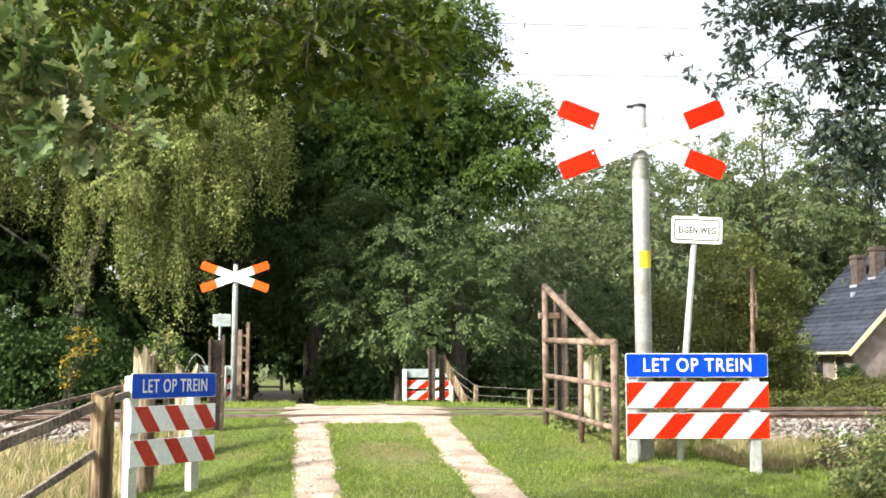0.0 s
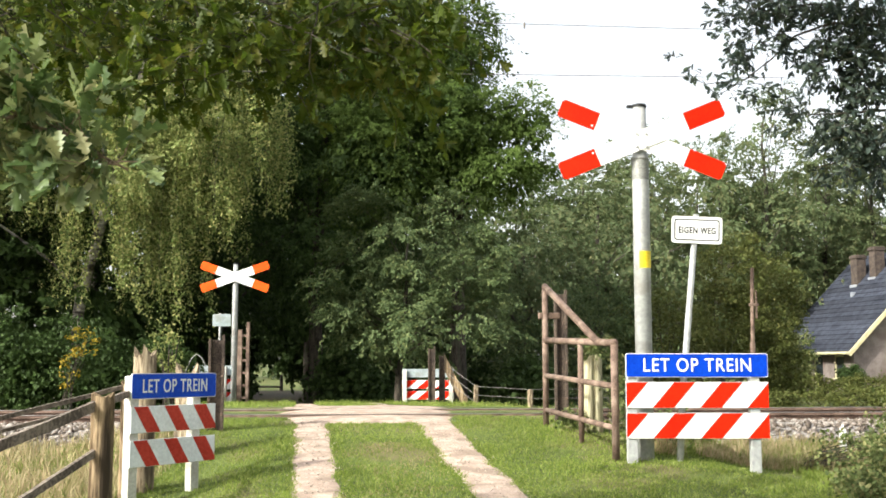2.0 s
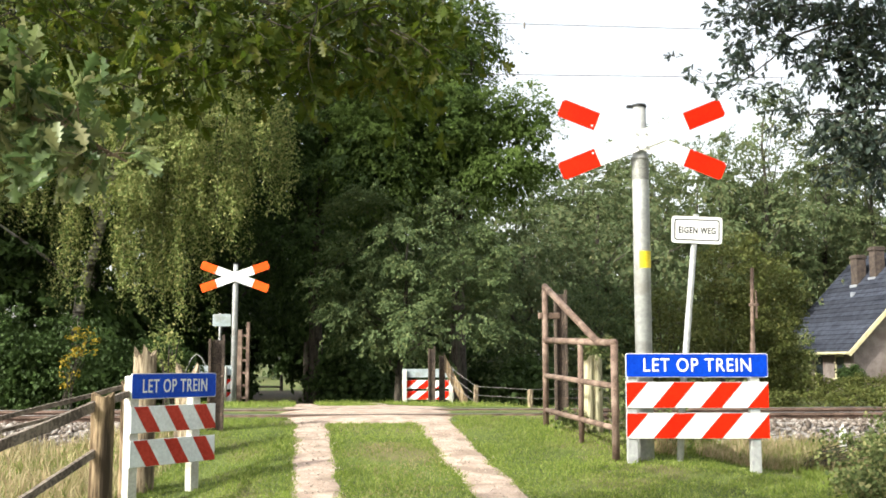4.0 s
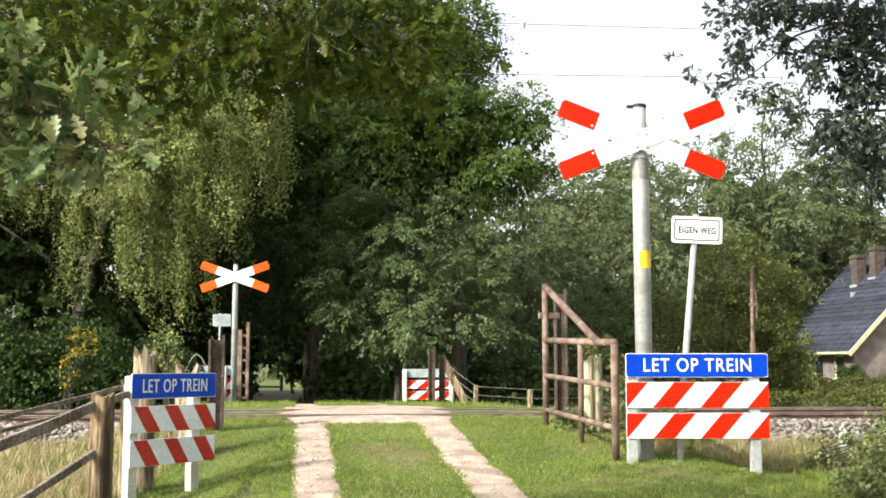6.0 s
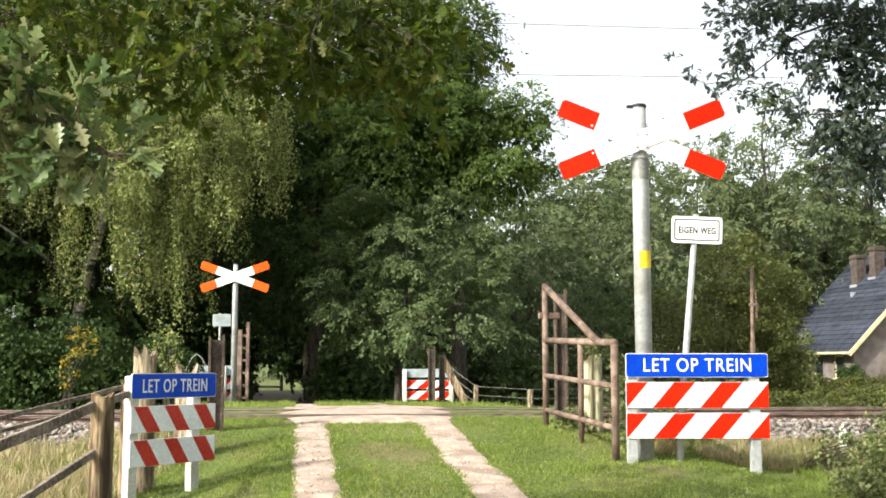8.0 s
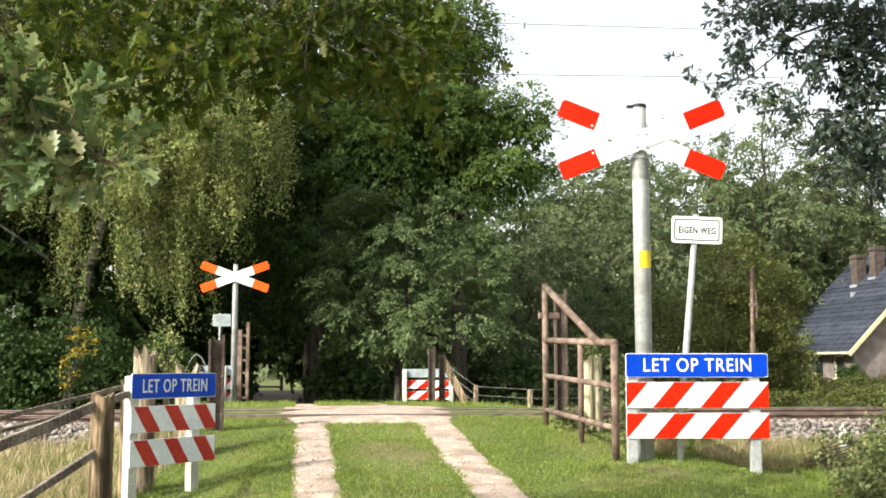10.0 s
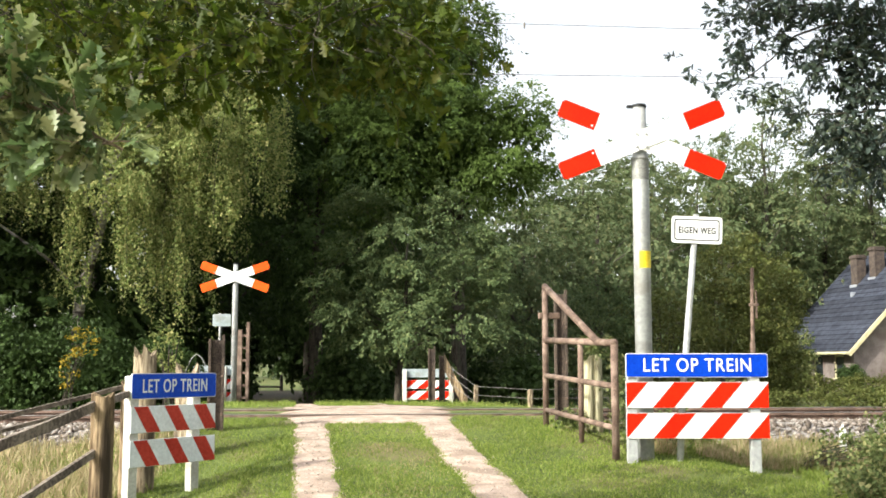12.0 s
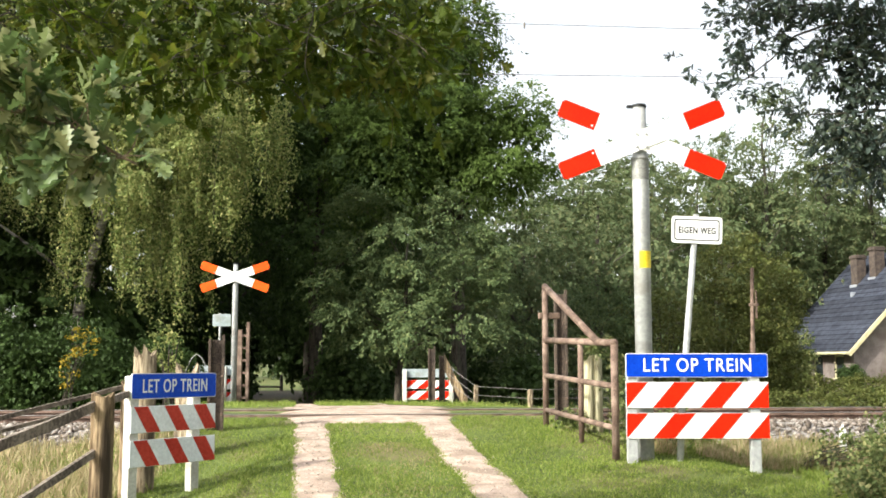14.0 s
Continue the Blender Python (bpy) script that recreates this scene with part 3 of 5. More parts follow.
M["stones"] = foliage("loose_stones", [(0.085, 0.066, 0.052), (0.16, 0.13, 0.106), (0.235, 0.20, 0.170), (0.33, 0.30, 0.27)], 0.0, 0.9, 0.2)
ground()
forest_floor()
rut(-0.68, 0.42, -6, 12.3, 1)
rut(0.68, 0.46, -6, 12.3, 2)
rut(-0.68, 0.42, 16.6, 27, 3)
rut(0.68, 0.46, 16.6, 27, 4)
apron()
railway()
overhead_wires()


# ---- crossing signs ----
def andreas_cross(x, y, z0, top, centre, span, drop, red, lean, label, big):
    """Two crossed boards with red ends on a round steel post."""
    c = thing("crossing_cross", label, "crossing sign", (x, y, z0), 0, "crossing crosses")
    c.matrix_basis = pose(x, y, z0, 0, lean, 0)
    bm = bmesh.new()
    r = 0.076 if big else 0.062
    tube(bm, [(0, 0, -0.5), (0, 0, centre - 0.16 - z0), (0, 0, centre - 0.1 - z0), (0, 0, top - 0.03 - z0)], [r, r, r * 0.86, r * 0.80], 20)
    part("post", bm, M["zinc"], c, "", True)
    bm = bmesh.new()
    tube(bm, [(0, 0, top - 0.03 - z0), (0, 0, top - 0.006 - z0), (0, 0, top - z0)], [r * 0.9, r * 0.9, r * 0.7], 20)
    if big:
        box(bm, (-0.115, -0.02, top - 0.035 - z0), (-0.02, 0.02, top - 0.008 - z0), 0.006)
    part("cap", bm, M["black"], c, "dark plastic cap")
    length, wide = math.hypot(span, drop), 0.17 if big else 0.185
    tilt = math.degrees(math.atan2(drop, span))
    for k, sgn in enumerate((1, -1)):
        m = pose(0, -r - 0.018 - 0.008 * k, centre - z0, 0, sgn * tilt, 0)
        bm = bmesh.new()
        h, q, c0 = length / 2, wide / 2, wide * 0.13
        prism(bm, [(-h, q - c0), (-h, c0 - q), (c0 - h, -q), (h - c0, -q), (h, c0 - q), (h, q - c0), (h - c0, q), (c0 - h, q)], -0.003, 0.003)
        bmesh.ops.transform(bm, matrix=m, verts=bm.verts[:])
        board = part("board", bm, M["white"], c)
        for end in (-1, 1):
            bm = bmesh.new()
            a0 = length * 0.275
            prism(bm, [(end * a, b) for a, b in ((a0, -q), (h - c0, -q), (h, c0 - q), (h, q - c0), (h - c0, q), (a0, q))], -0.0065, -0.0035)
            bmesh.ops.transform(bm, matrix=m, verts=bm.verts[:])
            part("red_end", bm, M[red], board, "red reflective end with cut corners")
            if end < 0:
                bm = bmesh.new()
                bmesh.ops.create_cone(bm, cap_ends=True, segments=10, radius1=0.011, radius2=0.008, depth=0.008, matrix=m @ pose(end * (a0 + 0.025), -0.0105, -sgn * (q - 0.035), 90, 0, 0))
                part("bolt", bm, M["white"], board)
    for bx in (-0.045, 0.045):
        for bz in (-0.07, 0.05):
            bm = bmesh.new()
            bmesh.ops.create_cone(bm, cap_ends=True, segments=10, radius1=0.014, radius2=0.010, depth=0.012,
                                  matrix=pose(bx, -r - 0.038, centre - z0 + bz, 90, 0, 0))
            part("bolt", bm, M["zinc"], c)
    if big:
        bm = bmesh.new()
        arc = [radians(-118 + 8 * i) for i in range(15)]
        low = [bm.verts.new((math.cos(a) * (r + 0.0025), math.sin(a) * (r + 0.0025), 2.46 - z0)) for a in arc]
        high = [bm.verts.new((v.co.x, v.co.y, 2.615 - z0)) for v in low]
        for i in range(len(arc) - 1):
            bm.faces.new((low[i], low[i + 1], high[i + 1], high[i]))
        part("sticker", bm, M["yellow"], c, "yellow sticker round part of the post", True)
        bm = bmesh.new()
        tube(bm, [(0, 0, centre - 0.175 - z0), (0, 0, centre - 0.155 - z0)], [r + 0.006] * 2, 20)
        part("collar", bm, M["zincdark"], c, "", True)
        bm = bmesh.new()
        tube(bm, [(0, 0, centre - 0.36 - z0), (0, 0, centre - 0.17 - z0)], [r + 0.002] * 2, 20, False)
        part("sleeve", bm, M["zincdark"], c, "dark weathered upper sleeve", True)
    return c


def stripes(board, w, h, x0, z0, first, period, width, shift, material, y=-0.006):
    k = first
    while k < w:
        poly = [(k, 0), (k + width, 0), (k + width + shift, h), (k + shift, h)]
        poly = clip_x(clip_x(poly, 0.0, True), w, False) if poly else poly
        if len(poly) >= 3:
            bm = bmesh.new()
            prism(bm, [(x0 + a, z0 + b) for a, b in poly], y - 0.002, y)
            part("stripe", bm, M[material], board, "red reflective stripe")
        k += period


def barrier(at, turn, w, posts, ground_drop, heads, text, colours, first, period, width, shift, label, back=False):
    """Two striped boards and a sign plank on two posts; heads are the plank heights above the thing's base."""
    white, red, blue, postmat = colours
    b = thing("crossing_barrier", label, "barrier", at, turn, "crossing barriers")
    (b0, b1), (u0, u1), (l0, l1) = heads
    for px in posts:
        bm = bmesh.new()
        y0 = -0.085 if back else 0.012
        box(bm, (px - 0.045, y0, -0.4 - ground_drop), (px + 0.045, y0 + 0.073, b1 - 0.02), 0.008)
        part("post", bm, M[postmat], b)
    for z0, z1 in ((u0, u1), (l0, l1)):
        bm = bmesh.new()
        box(bm, (0, -0.005, z0), (w, 0.010, z1), 0.003)
        board = part("board", bm, M[white], b)
        stripes(board, w - 0.004, z1 - z0 - 0.004, 0.002, z0 + 0.002, first, period, width, shift, red)
    bm = bmesh.new()
    prism(bm, [(a, b0 + c) for a, c in rounded(w, b1 - b0, 0.02)], -0.004, 0.008)
    if back:
        part("sign_plank", bm, M["aluminium"], b, "bare sheet-metal back of the sign plank")
        return b
    plank = part("sign_plank", bm, M["white"], b, "blue sign plank with a white rim")
    bm = bmesh.new()
    prism(bm, [(0.006 + a, b0 + 0.006 + c) for a, c in rounded(w - 0.012, b1 - b0 - 0.012, 0.016)], -0.0075, -0.0045)
    part("blue_face", bm, M[blue], plank, "blue sign face")
    fx0, fx1, fz0, fz1 = text
    lettering("LET OP TREIN", (fx1 - fx0) * w, (fz1 - fz0) * (b1 - b0), M["white"] if blue == "blue" else M["whiteshade"], plank,
              (fx0 * w, -0.0078, b0 + fz0 * (b1 - b0)))
    return b


andreas_cross(1.81, 9.68, 0.72, 3.98, 3.63, 1.48, 0.60, "red", 0.0, "tall crossing cross on a galvanised post with yellow sticker", True)
andreas_cross(-4.55, 23.4, 0.70, 3.80, 3.49, 1.47, 0.53, "orange", 0.0, "distant crossing cross with orange-red ends across the track", False)
barrier((1.605, 9.46, 0.70), 0, 1.25, (0.055, 1.135), 0.0, ((0.78, 0.99), (0.515, 0.74), (0.25, 0.47)), (0.125, 0.88, 0.24, 0.80),
        ("white", "red", "blue", "zinc"), -0.185, 0.415, 0.185, 0.19, "blue-headed crossing barrier with bright red and white boards")
# turned from the sun: its shade is put into the sign colours
barrier((-2.40, 8.30, 0.58), 57.0, 0.90, (0.05, 0.70), 0.1, ((0.745, 0.945), (0.485, 0.69), (0.225, 0.43)), (0.12, 0.88, 0.24, 0.77),
        ("whiteshade", "redshade", "blueshade", "post"), 0.16, 0.31, 0.14, -0.135, "shade-dulled blue-headed crossing barrier turned towards the road")
barrier((-0.87, 23.0, 0.66), 0, 1.1, (0.055, 1.04), 0.0, ((0.65, 0.83), (0.41, 0.59), (0.18, 0.36)), (0, 1, 0, 1),
        ("white", "red", "blue", "post"), -0.1, 0.40, 0.2, 0.22, "crossing barrier beyond the track with a bare grey plank", True)
barrier((-5.42, 22.7, 0.66), -8, 1.0, (0.055, 0.86), 0.0, ((0.70, 0.90), (0.41, 0.62), (0.15, 0.35)), (0, 1, 0, 1),
        ("white", "red", "blue", "post"), -0.2, 0.40, 0.2, 0.22, "crossing barrier beyond the track beside the far cross", True)


def road_name_sign():
    s = thing("private_road_sign", "small white sign on a leaning galvanised pole", "sign", (2.08, 9.62, 0.68), 0, "private road signs")
    bm = bmesh.new()
    tube(bm, [(0, 0.03, -0.4), (0.06, 0.03, 0.6), (0.225, 0.03, 2.27)], [0.03, 0.03, 0.027], 14)
    part("pole", bm, M["zinc"], s, "", True)
    m = pose(-0.015, -0.004, 2.01, 0, 2.2, 0)
    bm = bmesh.new()
    prism(bm, rounded(0.46, 0.245, 0.03), -0.004, 0.004)
    bmesh.ops.transform(bm, matrix=m, verts=bm.verts[:])
    plate = part("plate", bm, M["white"], s)
    outer, inner = rounded(0.41, 0.195, 0.022), rounded(0.390, 0.175, 0.018)
    bm = bmesh.new()
    o = [bm.verts.new((x + 0.025, -0.0055, z + 0.025)) for x, z in outer]
    i = [bm.verts.new((x + 0.035, -0.0055, z + 0.035)) for x, z in inner]
    for k in range(len(o)):
        j = (k + 1) % len(o)
        bm.faces.new((o[k], o[j], i[j], i[k]))
    bmesh.ops.transform(bm, matrix=m, verts=bm.verts[:])
    part("rim_line", bm, M["black"], plate, "thin black rim line")
    words = lettering("EIGEN WEG", 0.335, 0.062, M["black"], plate, (0.065, -0.0052, 0.088), 0.002, 0.004)
    for word in words:
        word.data.transform(m)
    bm = bmesh.new()
    tube(bm, [(0, 0.03, -0.02), (0, 0.03, 0.0)], [0.033, 0.033], 12)
    bmesh.ops.transform(bm, matrix=pose(0.2, 0, 2.12), verts=bm.verts[:])
    part("clamp", bm, M["zinc"], s)
    far = thing("private_road_sign", "bare back of a small sign beyond the track", "sign", (-4.93, 23.7, 0.66), 0, "private road signs")
    bm = bmesh.new()
    tube(bm, [(0, 0, -0.4), (0, 0, 2.05)], [0.03, 0.03], 10)
    part("pole", bm, M["zinc"], far)
    bm = bmesh.new()
    prism(bm, [(a - 0.16, b + 1.76) for a, b in rounded(0.40, 0.27, 0.03)], -0.036, -0.03)
    part("plate", bm, M["aluminium"], far)


def rusty_pole():
    p = thing("marker_pole", "thin rusty pole with a short second bar", "pole", (2.87, 9.95, 0.66))
    bm = bmesh.new()
    tube(bm, [(0, 0, -0.4), (0.0, 0, 1.1), (0.015, 0, 1.83)], [0.02, 0.018, 0.017], 10)
    part("shaft", bm, M["rust"], p, "", True)
    bm = bmesh.new()
    tube(bm, [(0.045, 0, 1.36), (0.045, 0, 1.62)], [0.011, 0.010], 8)
    part("short_bar", bm, M["rust"], p)
    bm = bmesh.new()
    box(bm, (-0.022, -0.022, 1.47), (0.062, 0.022, 1.50), 0.005)
    part("clamp", bm, M["rust"], p)
    bm = bmesh.new()
    tube(bm, [(0, 0, 1.0), (0, 0, 1.14)], [0.026, 0.024], 10)
    part("sleeve", bm, M["rust"], p)


road_name_sign()
rusty_pole()


# ---- gates, posts and fences ----
def gate():
    """An open tubular gate with a raised, sloping brace."""
    a, b = Vector((1.125, 11.8, 0.87)), Vector((1.53, 9.6, 0.80))
    length = (b - a).length
    g = thing("farm_gate", "rusty open tubular farm gate with sloping brace", "gate", a, math.degrees(math.atan2(b.y - a.y, b.x - a.x)))
    sag = (b.z - a.z) / length
    def bar(name, p, q, r, label=""):
        bm = bmesh.new()
        tube(bm, [(p[0], 0, p[1] + sag * p[0]), (q[0], 0, q[1] + sag * q[0])], [r, r], 12)
        part(name, bm, M["rust"], g, label, True)
    bar("upright", (0, -0.02), (0, 1.57), 0.034)
    bar("upright", (length, -0.06), (length, 0.99), 0.034)
    bar("upright", (length * 0.56, 0.0), (length * 0.56, 0.97), 0.028)
    bar("crossbar", (0, 0.985), (length, 0.985), 0.033)
    bar("crossbar", (0, 0.60), (length, 0.60), 0.028)
    bar("crossbar", (0, 0.23), (length, 0.23), 0.027)
    bar("brace", (0.0, 1.58), (length * 0.80, 0.985), 0.036)
    bm = bmesh.new()
    bmesh.ops.create_uvsphere(bm, u_segments=12, v_segments=8, radius=0.037, matrix=pose(0.0, 0, 1.575))
    part("elbow", bm, M["rust"], g, "", True)
    bm = bmesh.new()
    bmesh.ops.create_uvsphere(bm, u_segments=12, v_segments=8, radius=0.037, matrix=pose(length, 0, 0.985 + sag * length))
    part("elbow", bm, M["rust"], g, "", True)
    bm = bmesh.new()
    box(bm, (-0.05, -0.07, 1.22), (0.02, 0.17, 1.29), 0.01)
    part("hinge_strap", bm, M["rust"], g, "worn strap tying the gate to its post")


def beam_post(at, h, label, w=0.13, d=0.10, turn=0.0):
    p = thing("beam_post", label, "post", at, turn, "steel beam posts")
    for s in (-1, 1):
        bm = bmesh.new()
        box(bm, (s * w / 2 - 0.014, -d / 2, -0.4), (s * w / 2 + 0.014, d / 2, h + 0.02 * s), 0.003)
        part("flange", bm, M["beam"], p)
    bm = bmesh.new()
    box(bm, (-w / 2 + 0.014, -0.008, -0.4), (w / 2 - 0.014, 0.008, h - 0.03))
    part("web", bm, M["beam"], p)
    for z in (0.35, 0.75, 1.15):
        if z < h - 0.1:
            bm = bmesh.new()
            bmesh.ops.create_cone(bm, cap_ends=True, segments=8, radius1=0.016, radius2=0.012, depth=0.02, matrix=pose(w / 2 - 0.005, -d / 2 - 0.008, z, 90, 0, 0))
            part("bolt", bm, M["rust"], p)
    return p


def wood_post(at, h, r, label, seed, material="wood", ragged=0.10, prongs=1, group="wooden fence posts"):
    """A weathered round post, cracked, with a ragged top."""
    rng = np.random.default_rng(seed)
    p = thing("fence_post", label, "post", at, rng.uniform(0, 90), group)
    sides, rings = 30, 16
    bm = bmesh.new()
    grid = []
    crack = rng.uniform(0, 6.28, 4)
    for i in range(rings + 1):
        k = i / rings
        z = -0.4 + (h + 0.4) * k
        ring = []
        for j in range(sides):
            a = 2 * math.pi * j / sides
            rr = r * (1.04 - 0.06 * k) * (1 + 0.07 * noise.noise(Vector((math.cos(a) * 2, math.sin(a) * 2, seed + z * 0.7))))
            rr -= sum(0.34 * r * max(0, 1 - abs(((a - c + 3.14) % 6.28) - 3.14) / 0.22) for c in crack)
            top = 0.0
            if k > 0.8:
                top = ragged * (0.5 + 0.5 * math.sin(a * (1 + prongs) + seed) + 0.9 * noise.noise(Vector((a * 3, seed, 0))) + 0.5 * noise.noise(Vector((a * 9, seed, 0)))) * (k - 0.8) / 0.2
            ring.append(bm.verts.new((rr * math.cos(a), rr * math.sin(a), z - top)))
        grid.append(ring)
    for a, b in zip(grid, grid[1:]):
        for j in range(sides):
            bm.faces.new((a[j], a[(j + 1) % sides], b[(j + 1) % sides], b[j]))
    mid = bm.verts.new((0, 0, h - ragged * 1.1))
    for j in range(sides):
        bm.faces.new((grid[-1][j], grid[-1][(j + 1) % sides], mid))
    part("shaft", bm, M[material], p)
    return p


def rail_between(name, p, q, h, t, label, sag=0.0, material="greyrail", group="fence rails", category="fence rail"):
    """A flat strip from p to q, hanging a little."""
    p, q = Vector(p), Vector(q)
    r = thing(name, label, category, p, 0, group)
    way = q - p
    side = Vector((way.y, -way.x, 0)).normalized() * t / 2
    bm = bmesh.new()
    rows, n = [], 12
    for i in range(n + 1):
        k = i / n
        c = way * k - Vector((0, 0, sag * 4 * k * (1 - k))) + Vector((0, 0, 0.006 * noise.noise(Vector((k * 6, p.x, p.z)))))
        up = Vector((0, 0, h / 2 * (1 + 0.1 * noise.noise(Vector((k * 5, p.y, 1))))))
        rows.append([bm.verts.new(c + s * side + u * up) for s, u in ((-1, -1), (1, -1), (1, 1), (-1, 1))])
    for a, b in zip(rows, rows[1:]):
        for j in range(4):
            bm.faces.new((a[j], a[(j + 1) % 4], b[(j + 1) % 4], b[j]))
    bm.faces.new(rows[0])
    bm.faces.new(list(reversed(rows[-1])))
    bmesh.ops.recalc_face_normals(bm, faces=bm.faces[:])
    part("strip", bm, M[material], r)
    return r


def wire_between(points, r, label, material="wire", group="fence wires"):
    w = thing("fence_wire", label, "wire", points[0], 0, group)
    o = Vector(points[0])
    bm = bmesh.new()
    tube(bm, [Vector(p) - o for p in points], [r] * len(points), 5)
    part("strand", bm, M[material], w)
    return w


gate()
beam_post((1.345, 12.25, 0.86), 1.56, "dark steel beam post behind the open gate", 0.12, 0.10)
beam_post((-2.40, 11.4, 0.72), 1.16, "dark steel beam post beside the road", 0.14, 0.12, 10)
beam_post((-0.23, 22.0, 0.74), 1.19, "dark beam post beyond the track", 0.12, 0.1)
beam_post((-0.02, 22.2, 0.74), 1.05, "shorter dark beam post beyond the track", 0.10, 0.1)
wood_post((-2.36, 7.5, 0.54), 0.86, 0.082, "thick weathered fence post with rust-brown bark", 11, "wood", 0.03)
wood_post((-2.49, 9.0, 0.60), 1.14, 0.095, "weathered fence post with a ragged splintered top", 12, "palewood", 0.10, 3)
wood_post((-2.44, 10.3, 0.66), 0.94, 0.115, "split fence post ending in two pale prongs", 13, "palewood", 0.13, 1)
wood_post((-2.55, 8.7, 0.56), 0.90, 0.045, "thin brown fence post behind the barrier", 14, "wood", 0.03)
wood_post((1.575, 11.3, 0.80), 0.90, 0.10, "pale yellowish wooden post among the brambles", 15, "creamwood", 0.04)
rod = thing("fence_rod", "white plastic fence rod beside the pale post", "fence rod", (1.42, 11.12, 0.80))
_bm = bmesh.new()
tube(_bm, [(0, 0, -0.2), (0, 0, 0.95), (0, 0, 0.965)], [0.02, 0.02, 0.012], 10)
part("shaft", _bm, M["white"], rod, "", True)
wood_post((0.66, 21.5, 0.66), 0.52, 0.055, "short pale fence post beyond the track", 16, "palewood", 0.03)
wood_post((1.66, 20.5, 0.68), 0.44, 0.055, "short pale fence post beyond the track", 17, "palewood", 0.03)
wood_post((3.3, 20.6, 0.68), 0.5, 0.055, "short pale fence post beyond the track", 18, "palewood", 0.03)
wood_post((-3.3, 4.6, 0.30), 0.9, 0.08, "weathered fence post beside the road", 19, "wood", 0.04)
rail_between("fence_rail", (-2.40, 7.45, 1.31), (-3.25, 4.6, 0.76), 0.07, 0.03, "dark weathered fence rail nailed to the post", 0.03)
rail_between("fence_rail", (-2.39, 7.43, 0.99), (-2.95, 5.6, 0.42), 0.055, 0.03, "dark weathered fence rail sagging to the grass", 0.015)
rail_between("fence_rail", (-2.55, 8.7, 1.42), (-4.07, 7.3, 0.98), 0.035, 0.03, "thin grey fence rail running down to the grass", 0.01)
rail_between("fence_rail", (-2.55, 8.72, 1.33), (-4.07, 7.35, 0.90), 0.028, 0.03, "thin grey fence rail running down to the grass", 0.02)
rail_between("fence_rail", (-2.36, 7.55, 1.33), (-2.50, 8.95, 1.40), 0.05, 0.03, "weathered fence rail between two posts", 0.0)
rail_between("fence_rail", (0.03, 22.0, 1.62), (0.50, 22.0, 0.72), 0.34, 0.08, "diagonal weathered timber stay beyond the track", 0.0, "wood", "", "timber stay")
for zz in (1.15, 0.98, 0.82):
    wire_between([(0.05, 22.0, zz + 0.45), (0.66, 21.45, zz), (1.66, 20.45, zz - 0.04), (3.3, 20.55, zz - 0.02)], 0.005, "rusty fence wire beyond the track")


def ladder_gate():
    g = thing("steel_gate_frame", "narrow rusty gate frame with rungs beyond the track", "gate", (-4.12, 21.8, 0.74))
    for x, r, h in ((0.0, 0.045, 1.55), (0.16, 0.032, 1.70)):
        bm = bmesh.new()
        box(bm, (x - r, -0.04, -0.3), (x + r, 0.04, h), 0.006)
        part("upright", bm, M["rust"], g)
    for z in (0.15, 0.4, 0.65, 0.9, 1.15, 1.4):
        bm = bmesh.new()
        box(bm, (0.04, -0.02, z), (0.135, 0.02, z + 0.05), 0.004)
        part("rung", bm, M["rust"], g)


ladder_gate()


